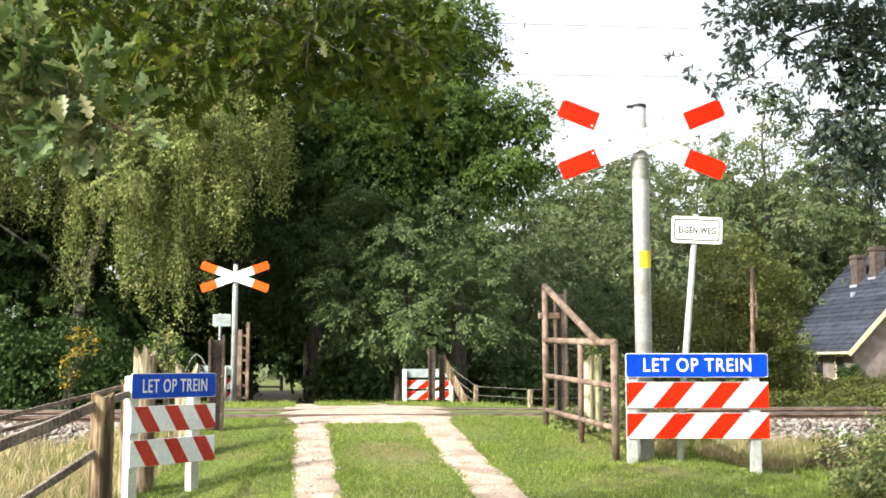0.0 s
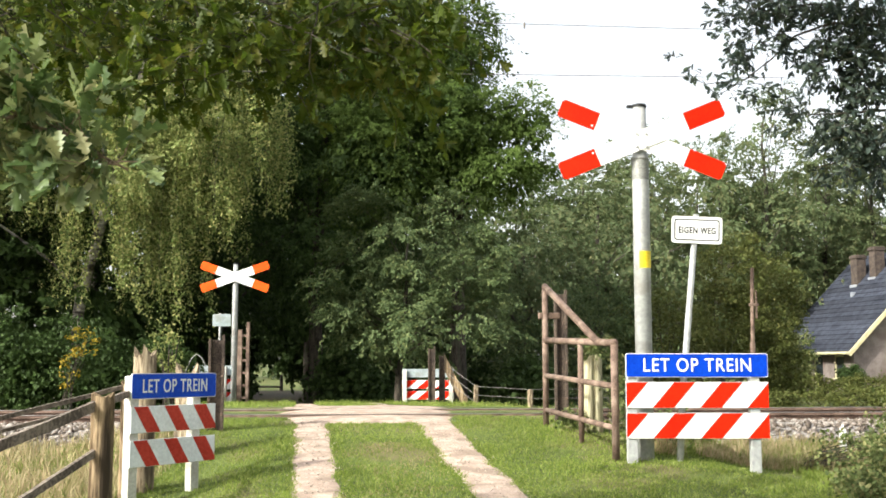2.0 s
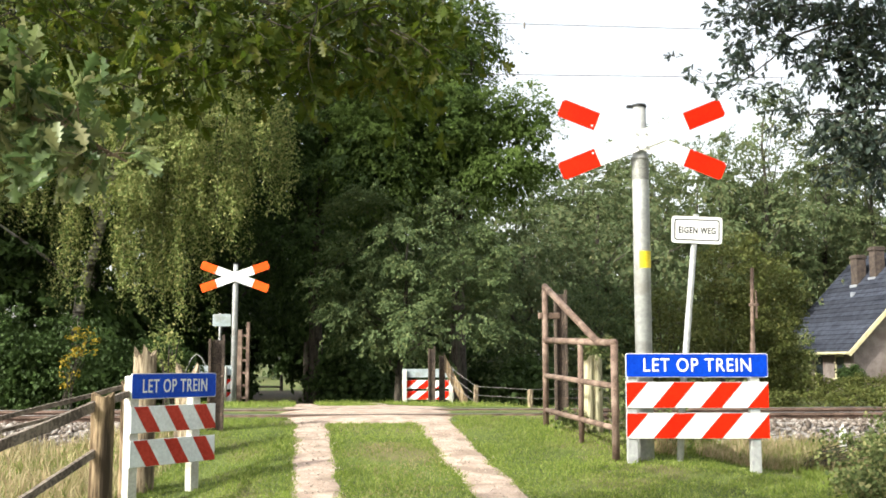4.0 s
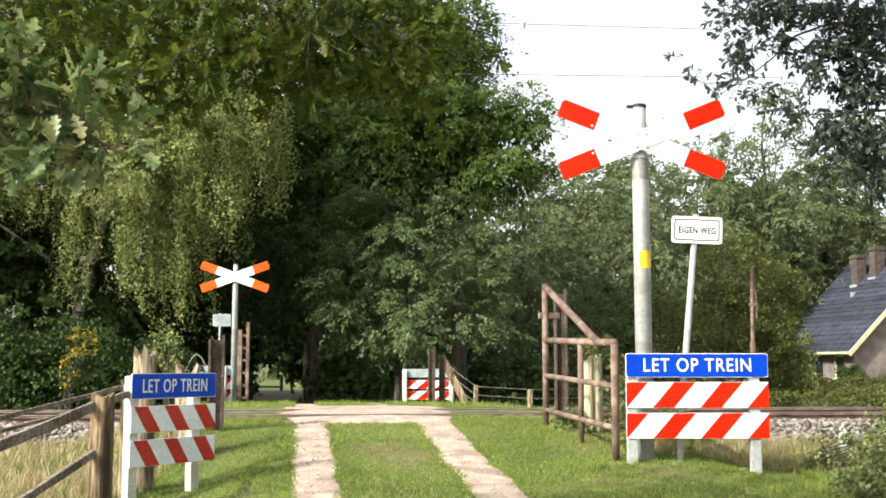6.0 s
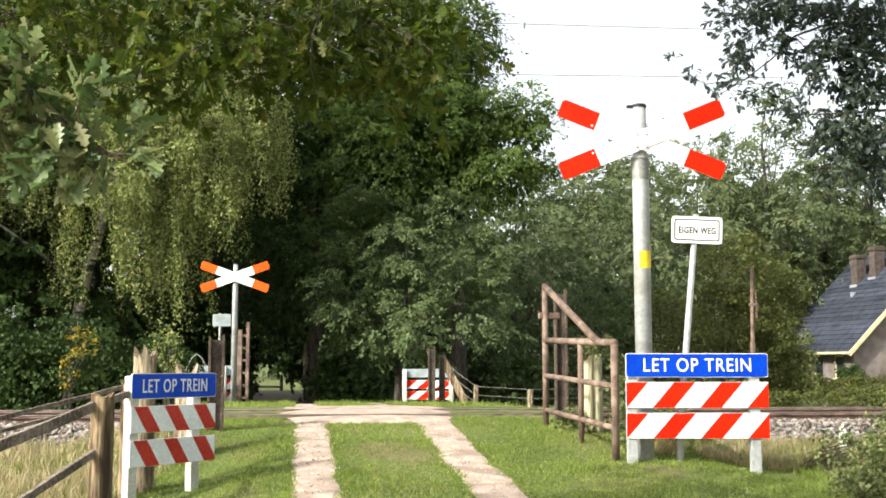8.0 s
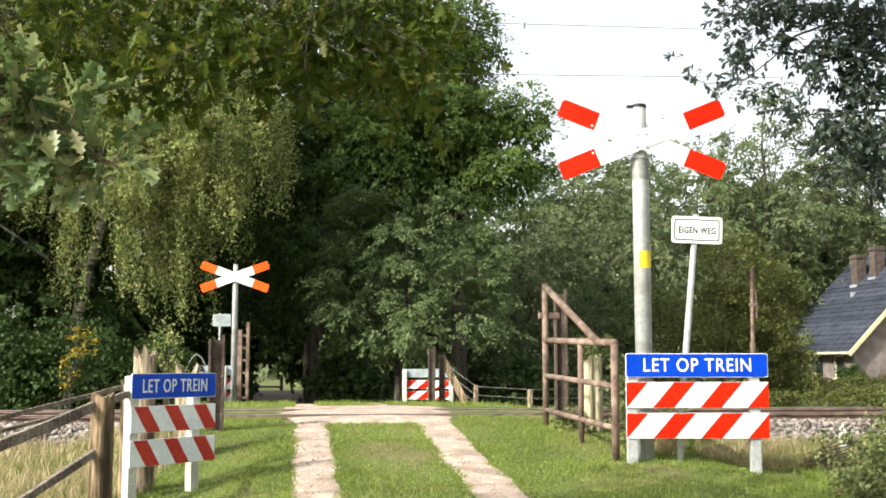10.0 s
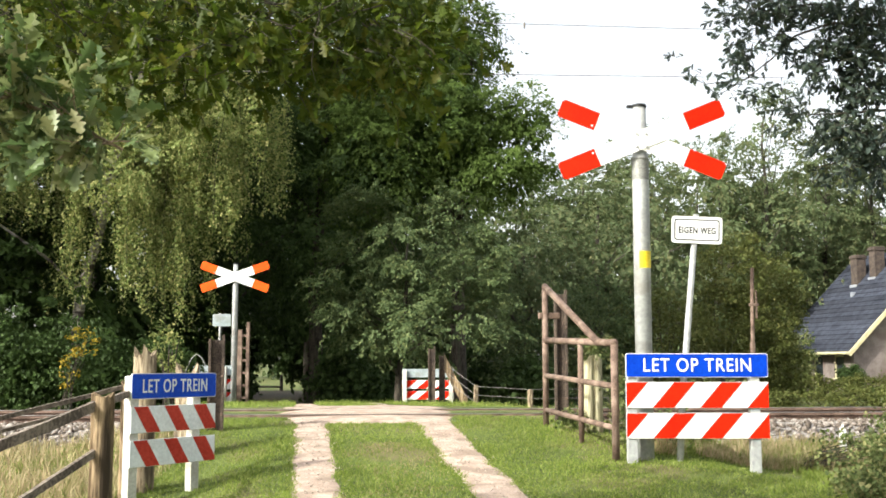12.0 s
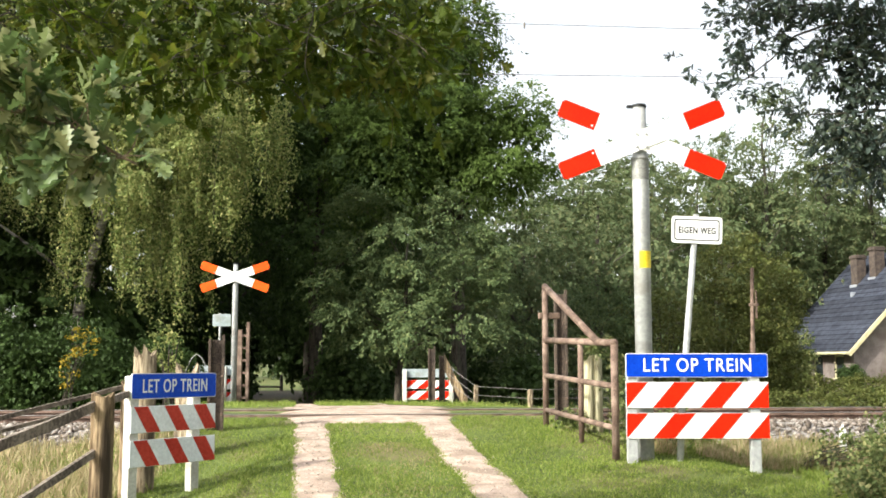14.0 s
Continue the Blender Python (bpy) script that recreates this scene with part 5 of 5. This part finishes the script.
# ---- foreground oaks ----
def twig_spray(rng, start, way, length, leaf_gap, droop, pts, axes, bm, r0=0.006):
    """One leafy twig: a bending stem and the points and directions of its leaves."""
    p, d = Vector(start), Vector(way).normalized()
    line = [p.copy()]
    n = max(3, int(length / 0.07))
    for i in range(n):
        d = (d + Vector(rng.normal(size=3)) * 0.16 + Vector((0, 0, -droop))).normalized()
        p = p + d * length / n
        line.append(p.copy())
        for _ in range(max(1, int(0.07 / leaf_gap))):
            pts.append(np.array(p) + rng.normal(size=3) * 0.012)
            axes.append(np.array(d) * 0.7 + rng.normal(size=3) * 0.6)
    for _ in range(4):
        pts.append(np.array(p))
        axes.append(np.array(d) + rng.normal(size=3) * 0.5)
    tube(bm, line, [r0 * (1 - 0.75 * i / len(line)) for i in range(len(line))], 5)


def near_oak():
    """The oak whose boughs hang over the camera, and its low spray that bobs in the wind."""
    base = (-5.6, 2.6, 0.1)
    o = Vector(base)
    rng = np.random.default_rng(91)
    t = thing("oak_tree", "spreading oak with boughs hanging over the road", "tree", base)
    limbs(t, "bark", (0, 0, -0.2), (0.4, 0.3, 6.5), 0.32, [(2.2, 1.6, 3.8), (3.4, 2.2, 4.3), (5.0, 2.6, 4.6), (5.8, 3.0, 4.4), (1.5, 2.6, 3.6), (-2, 0, 5), (0, -2, 5)], rng)
    made = []
    # (centre, half sizes, twigs): layers of the hanging boughs
    for (cx, cy, cz), (hx, hy, hz), count in CANOPY:
        pts, axes, tw = [], [], bmesh.new()
        for _ in range(count):
            s = (cx + rng.uniform(-hx, hx), cy + rng.uniform(-hy, hy), cz + rng.uniform(-hz, hz))
            twig_spray(rng, Vector(s) - o, (rng.normal() * 0.8 + 0.3, rng.normal() * 0.6, -0.25), rng.uniform(0.25, 0.5), 0.0195, 0.06, pts, axes, tw, 0.004)
        b = tagged(part("bough", tw, M["bark"], t, "leafy bough hanging in the shade"), kind="stuff")
        # the darker leaf tone stands for the shade on these boughs
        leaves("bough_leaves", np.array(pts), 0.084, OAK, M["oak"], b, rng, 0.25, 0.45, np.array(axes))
        made.append(b)
    # the low spray
    pts, axes, tw = [], [], bmesh.new()
    stem = [Vector((-2.15, 3.1, 2.45)), Vector((-1.75, 3.3, 2.47)), Vector((-1.42, 3.4, 2.40)), Vector((-1.2, 3.42, 2.32)), Vector((-1.03, 3.45, 2.23))]
    root = o + Vector((0.35, 0.25, 3.2))
    tube(tw, [root - o, Vector((-3.4, 2.9, 2.75)) - o] + [p - o for p in stem], [0.05, 0.03, 0.014, 0.011, 0.009, 0.007, 0.004], 7)
    for i in range(46):
        k = rng.uniform(1.5, 3.95)
        a = stem[int(k)].lerp(stem[min(4, int(k) + 1)], k % 1)
        twig_spray(rng, a - o, (rng.normal() * 0.7 - 0.1, rng.normal() * 0.6, rng.normal() * 0.75), rng.uniform(0.07, 0.22), 0.03, 0.03, pts, axes, tw, 0.003)
    low = part("low_spray", tw, M["twig"], t, "sunlit oak spray bobbing in the wind")
    # the paler leaf tone stands for sunlight on the spray
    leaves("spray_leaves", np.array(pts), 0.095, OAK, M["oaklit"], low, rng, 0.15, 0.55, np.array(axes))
    return made, low


CANOPY = (((-2.3, 5.2, 3.55), (0.55, 0.6, 0.40), 60), ((-1.75, 5.4, 3.50), (0.45, 0.5, 0.42), 60), ((-1.15, 5.2, 3.42), (0.40, 0.5, 0.36), 60), ((-0.6, 5.3, 3.35), (0.40, 0.5, 0.30), 60),
          ((-0.30, 5.4, 3.42), (0.24, 0.4, 0.24), 40), ((-1.4, 5.8, 4.1), (1.3, 0.6, 0.3), 90))
BOUGHS, SPRAY = near_oak()


# the branches that reach in: (centre, half sizes, twigs), and the bare arms that carry them
BRANCHES = (((2.62, 8.50, 4.48), (0.20, 0.28, 0.12), 54), ((3.03, 8.50, 4.52), (0.20, 0.28, 0.08), 49), ((3.47, 8.50, 4.41), (0.20, 0.28, 0.18), 99),
            ((2.52, 8.50, 4.22), (0.11, 0.18, 0.08), 16), ((2.47, 8.50, 4.07), (0.06, 0.13, 0.06), 7), ((3.09, 8.50, 4.07), (0.11, 0.18, 0.15), 46),
            ((2.77, 8.50, 4.24), (0.12, 0.19, 0.06), 10), ((3.39, 8.50, 4.07), (0.09, 0.16, 0.20), 54), ((3.49, 8.50, 3.79), (0.16, 0.23, 0.14), 59),
            ((2.82, 8.50, 3.74), (0.06, 0.13, 0.08), 10), ((3.00, 8.50, 3.65), (0.12, 0.19, 0.04), 10), ((2.53, 8.50, 3.84), (0.09, 0.16, 0.06), 7),
            ((2.33, 8.50, 3.82), (0.06, 0.12, 0.04), 4), ((3.22, 8.50, 3.46), (0.11, 0.18, 0.10), 30), ((3.50, 8.50, 3.42), (0.14, 0.21, 0.16), 70),
            ((3.27, 8.50, 3.20), (0.12, 0.19, 0.07), 14), ((2.92, 8.50, 3.53), (0.06, 0.13, 0.06), 5), ((3.55, 8.50, 3.14), (0.08, 0.15, 0.10), 23),
            ((2.33, 8.50, 4.48), (0.05, 0.11, 0.08), 6), ((2.12, 8.50, 3.93), (0.06, 0.12, 0.04), 4), ((1.95, 8.50, 4.12), (0.01, 0.07, 0.04), 1),
            ((3.79, 8.50, 3.89), (0.12, 0.19, 0.62), 81))
ARMS = ([Vector((3.95, 8.50, 4.28)), Vector((3.59, 8.50, 4.35)), Vector((3.17, 8.50, 4.37)), Vector((2.87, 8.50, 4.26)), Vector((2.68, 8.50, 4.07)), Vector((2.46, 8.50, 3.90)), Vector((2.24, 8.50, 3.77))],
        [Vector((3.95, 8.50, 4.28)), Vector((3.59, 8.50, 4.47)), Vector((3.04, 8.50, 4.53)), Vector((2.57, 8.50, 4.46)), Vector((2.21, 8.50, 4.42))],
        [Vector((2.87, 8.50, 4.26)), Vector((3.02, 8.50, 4.09)), Vector((3.04, 8.50, 3.90))],
        [Vector((3.92, 8.50, 3.67)), Vector((3.55, 8.50, 3.64)), Vector((3.14, 8.50, 3.61)), Vector((2.73, 8.50, 3.61))],
        [Vector((3.92, 8.50, 3.67)), Vector((3.55, 8.50, 3.43)), Vector((3.22, 8.50, 3.23)), Vector((2.99, 8.50, 3.16))],
        [Vector((3.95, 8.50, 4.28)), Vector((3.43, 8.50, 4.04)), Vector((3.33, 8.50, 3.67))],
        [Vector((2.46, 8.50, 3.90)), Vector((2.14, 8.50, 3.86)), Vector((2.01, 8.50, 3.91)), Vector((1.94, 8.50, 3.96))])


def right_oak():
    base = (6.4, 8.0, 0.4)
    o = Vector(base)
    rng = np.random.default_rng(95)
    t = thing("oak_tree", "oak whose dark leafy branches reach in against the sky", "tree", base)
    limbs(t, "bark", (0, 0, -0.2), (-0.2, 0.1, 6.5), 0.28, [(-2.4, 0.5, 4.2), (-2.2, 0.4, 3.4), (-2.6, -0.6, 5.4), (-4.2, -1.0, 5.6), (1.5, 0, 5)], rng)
    for line in ARMS:
        bm = bmesh.new()
        tube(bm, [p - o for p in line], [(0.016 if line[0].x > 3.7 else 0.005) * (1 - 0.8 * i / (len(line) - 1)) for i in range(len(line))], 6)
        part("limb", bm, M["bark"], t, "", True)
    for (cx, cy, cz), (hx, hy, hz), count in BRANCHES:
        pts, axes, tw = [], [], bmesh.new()
        for _ in range(count):
            s = (cx + rng.uniform(-hx, hx), cy + rng.uniform(-hy, hy), cz + rng.uniform(-hz, hz))
            twig_spray(rng, Vector(s) - o, (-0.3 + rng.normal() * 0.7, rng.normal() * 0.5, rng.normal() * 0.5 - 0.2), rng.uniform(0.08, 0.20), 0.03, 0.05, pts, axes, tw, 0.003)
        b = tagged(part("branch", tw, M["bark"], t), kind="stuff")
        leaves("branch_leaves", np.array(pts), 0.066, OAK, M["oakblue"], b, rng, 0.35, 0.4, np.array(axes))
    # the rest of its crown, higher up and unseen, added to shade the branches
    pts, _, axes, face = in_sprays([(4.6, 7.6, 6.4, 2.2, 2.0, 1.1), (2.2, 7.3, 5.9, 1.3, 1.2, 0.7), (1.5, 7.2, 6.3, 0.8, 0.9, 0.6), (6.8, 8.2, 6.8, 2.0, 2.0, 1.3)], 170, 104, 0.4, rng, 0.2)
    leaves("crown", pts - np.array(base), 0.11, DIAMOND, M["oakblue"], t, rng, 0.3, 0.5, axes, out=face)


right_oak()


def small_things():
    m = thing("marker_stake", "short white marker stake beside the ballast", "stake", (4.06, 11.0, 0.66))
    bm = bmesh.new()
    prism(bm, [(-0.03, -0.2), (0.03, -0.2), (0.03, 0.26), (0.0, 0.32), (-0.03, 0.26)], -0.02, 0.02)
    part("stake", bm, M["white"], m)
    g = thing("pole_fence", "dark pole fence at the bright field behind the wood", "fence", (-9.3, 62.0, 0.0))
    for x, h in ((0.0, 0.95), (-2.2, 0.9)):
        bm = bmesh.new()
        tube(bm, [(x, 0, -0.3), (x, 0, h)], [0.11, 0.09], 8)
        part("post", bm, M["bark"], g)
    bm = bmesh.new()
    tube(bm, [(-2.3, -0.08, 0.28), (0.05, -0.08, 0.28)], [0.06, 0.06], 8)
    part("crossbar", bm, M["bark"], g)
    c = thing("cable_loop", "thin cable bent over the split post", "cable", (-2.44, 10.3, 1.45))
    bm = bmesh.new()
    tube(bm, [(-0.05 + 0.22 * k, 0, 0.24 * math.sin(k * 2.6)) for k in (0, 0.15, 0.3, 0.45, 0.6, 0.8, 1.0)], [0.006] * 7, 6)
    part("cable", bm, M["zincdark"], c)


small_things()

# ---- grass ----
BLADE = (np.array([(0, 0.06, 0), (0, -0.06, 0), (0.55, 0.045, 0.05), (0.55, -0.045, 0.05), (1, 0, 0.28)]), np.array([(0, 1, 3), (0, 3, 2), (2, 3, 4)]))


def grass(name, label, n, xr, yr, size, material, seed, keep, lean=0.5):
    rng = np.random.default_rng(seed)
    x, y = rng.uniform(*xr, n), rng.uniform(*yr, n)
    ok = np.array([keep(a, b) for a, b in zip(x, y)])
    x, y = x[ok], y[ok]
    z = np.array([ground_z(a, b) for a, b in zip(x, y)]) - 0.006
    n = len(x)
    tpl, tri = BLADE
    a = rng.normal(size=(n, 3)) * lean
    a[:, 2] = 1
    a /= np.linalg.norm(a, axis=1)[:, None]
    b = np.cross(a, rng.normal(size=(n, 3)))
    b /= np.linalg.norm(b, axis=1)[:, None]
    c = np.cross(a, b)
    patch = np.array([0.75 + 0.6 * noise.noise(Vector((p * 1.3, q * 1.3, seed))) for p, q in zip(x, y)])
    s = (size * rng.uniform(0.5, 1.3, n) * patch)[:, None, None]
    wide = np.array((1.0, max(0.4, 0.055 / size), 1.0))
    t = tpl * wide
    v = np.stack([x, y, z], -1)[:, None] + s * (t[None, :, 0:1] * a[:, None] + t[None, :, 2:3] * c[:, None]) + size * (t[None, :, 1:2] * b[:, None])
    f = tri[None] + (np.arange(n) * 5)[:, None, None]
    tagged(solid(name, v.reshape(-1, 3), f.reshape(-1, 3), M[material]), label, "grass", kind="stuff")


def on_verge(x, y):
    d = x - road_x(y)
    e = 0.07 * noise.noise(Vector((x * 4, y * 4, 2))) + 0.05 * noise.noise(Vector((x * 13, y * 13, 5)))
    if abs(d + 0.68) < 0.155 + e or abs(d - 0.68) < 0.175 + e:
        return False
    yb = y - SLANT * x
    if yb > 12.05 + e and abs(d) < 0.98 + 2 * e:
        return False
    return yb < (12.72 if -2.4 < d < 3.4 else 11.6) + 0.5 * e


def far_verge(x, y):
    d = x - road_x(y)
    if abs(d + 0.68) < 0.2 or abs(d - 0.68) < 0.22:
        return False
    return y - SLANT * x > (16.3 if abs(d) < 1.4 else 15.6)


grass("verge_grass", "short green grass on the road verges", 175000, (-4.2, 5.0), (6.8, 12.9), 0.05, "grass", 301, on_verge, 0.75)
grass("edge_tufts", "uneven grass tufts overhanging the wheel tracks", 26000, (-2.2, 1.6), (6.8, 12.1), 0.062, "grass", 307,
      lambda x, y: on_verge(x, y) and min(abs(abs(x - road_x(y) + 0.68) - 0.20), abs(abs(x - road_x(y) - 0.68) - 0.22)) < 0.09, 0.9)
grass("far_grass", "tufts of green grass beyond the track", 42000, (-8, 8), (15.4, 24.5), 0.11, "grass", 302, far_verge)
grass("dry_grass", "tall straw-coloured grass by the fence", 10000, (-4.6, -2.25), (6.6, 11.6), 0.19, "drygrass", 303, lambda x, y: x < -2.5 - 0.1 * noise.noise(Vector((x, y, 0))), 0.35)
grass("dry_grass", "straw-coloured tall grass behind the barrier", 15000, (1.9, 5.0), (9.9, 11.6), 0.21, "drygrass", 304, lambda x, y: noise.noise(Vector((x * 1.5, y * 1.5, 4))) > -0.15, 0.4)
grass("worn_grass", "short trodden straw-coloured grass between the wheel tracks", 16000, (-1.6, 0.9), (6.8, 12.2), 0.032, "drygrass", 306, lambda x, y: on_verge(x, y) and abs(x - road_x(y)) < 0.55 and noise.noise(Vector((x * 1.8, y * 1.8, 6))) > -0.05, 0.8)
grass("tall_grass", "rank green grass in the verge", 10000, (2.0, 5.0), (8.6, 11.5), 0.17, "grass", 305, lambda x, y: (y > 10.1 or x > 3.1) and noise.noise(Vector((x * 1.5, y * 1.5, 9))) > -0.1, 0.45)

grass("tall_grass", "green grass among the straw by the fence", 9000, (-4.6, -2.4), (6.6, 11.4), 0.12, "grass", 308, lambda x, y: noise.noise(Vector((x * 1.2, y * 0.9, 11))) > -0.05, 0.5)


def pebbles():
    rng = np.random.default_rng(310)
    n = 1500
    y = rng.uniform(6.8, 12.6, n)
    side = rng.choice([-0.68, 0.68], n)
    x = np.array([road_x(v) for v in y]) + side + rng.normal(size=n) * 0.11
    z = np.array([ground_z(a, b) for a, b in zip(x, y)]) + 0.016
    tpl = np.array([(1, 0, 0), (-1, 0.1, 0), (0.1, 1, 0.1), (0, -1, 0), (0.1, 0, 0.6), (-0.1, 0.1, -0.6)])
    tri = np.array([(0, 2, 4), (2, 1, 4), (1, 3, 4), (3, 0, 4), (2, 0, 5), (1, 2, 5), (3, 1, 5), (0, 3, 5)])
    q = (rng.normal(size=(n, 6, 3)) * 0.22 + tpl) * (rng.uniform(0.15, 1, n) ** 3 * 0.011 + 0.003)[:, None, None]
    v = q + np.stack([x, y, z], -1)[:, None]
    f = tri[None] + (np.arange(n) * 6)[:, None, None]
    tagged(solid("pebbles", v.reshape(-1, 3), f.reshape(-1, 3), M["dirt"]), "small pebbles lying in the wheel tracks", "gravel", kind="stuff")


pebbles()


# ---- what the wind moves ----
def motions():
    # rise of the low spray in metres, and its shift along the road's width
    bob = [(0.0, 0.080, 0.025), (0.25, 0.07, 0.025), (0.5, 0.096, 0.025), (0.75, 0.03, 0.028), (1.0, -0.031, 0.030), (1.25, 0.0, 0.01), (1.5, 0.045, -0.004), (2.0, 0.0, 0.0), (2.5, 0.006, 0.008), (2.75, 0.08, -0.01),
           (3.0, 0.147, -0.037), (3.2, 0.102, -0.048), (3.7, -0.02, -0.01), (4.2, 0.04, 0.0), (4.8, 0.0, 0.01), (5.3, -0.029, 0.008), (5.5, -0.012, 0.005), (6.0, 0.034, -0.006), (6.5, 0.0, 0.0), (7.0, -0.009, -0.014),
           (7.5, 0.028, -0.017), (8.0, 0.017, 0.0), (8.6, -0.01, 0.0), (9.3, 0.03, -0.01), (10.0, 0.0, -0.015), (10.5, -0.023, -0.02), (11.0, 0.088, 0.022), (11.5, -0.06, 0.028), (12.0, 0.045, -0.009),
           (12.5, -0.009, 0.0), (13.0, -0.031, 0.025), (13.5, -0.003, 0.019), (14.0, 0.014, 0.028)]
    walk(SPRAY, [(t, pose(dx, 0, dz, 0, -6.0 * dz, 3.0 * dx)) for t, dz, dx in bob])
    # the hanging boughs drift slowly; the birch strands swing a little
    for i, b in enumerate(BOUGHS):
        walk(b, [(t * 0.5, pose(0.010 * math.sin(t * 0.9 + i * 1.7) + 0.006 * math.sin(t * 2.3 + i), 0.004 * math.sin(t * 1.3 + i), 0.006 * math.sin(t * 1.6 + i * 2.1))) for t in range(29)])
    for i, g in enumerate(STRANDS):
        walk(g, [(t * 0.5, pose(0.035 * math.sin(t * 0.55 + i * 0.6) + 0.015 * math.sin(t * 1.7 + i * 1.3), 0.02 * math.sin(t * 0.8 + i), 0)) for t in range(29)])


motions()
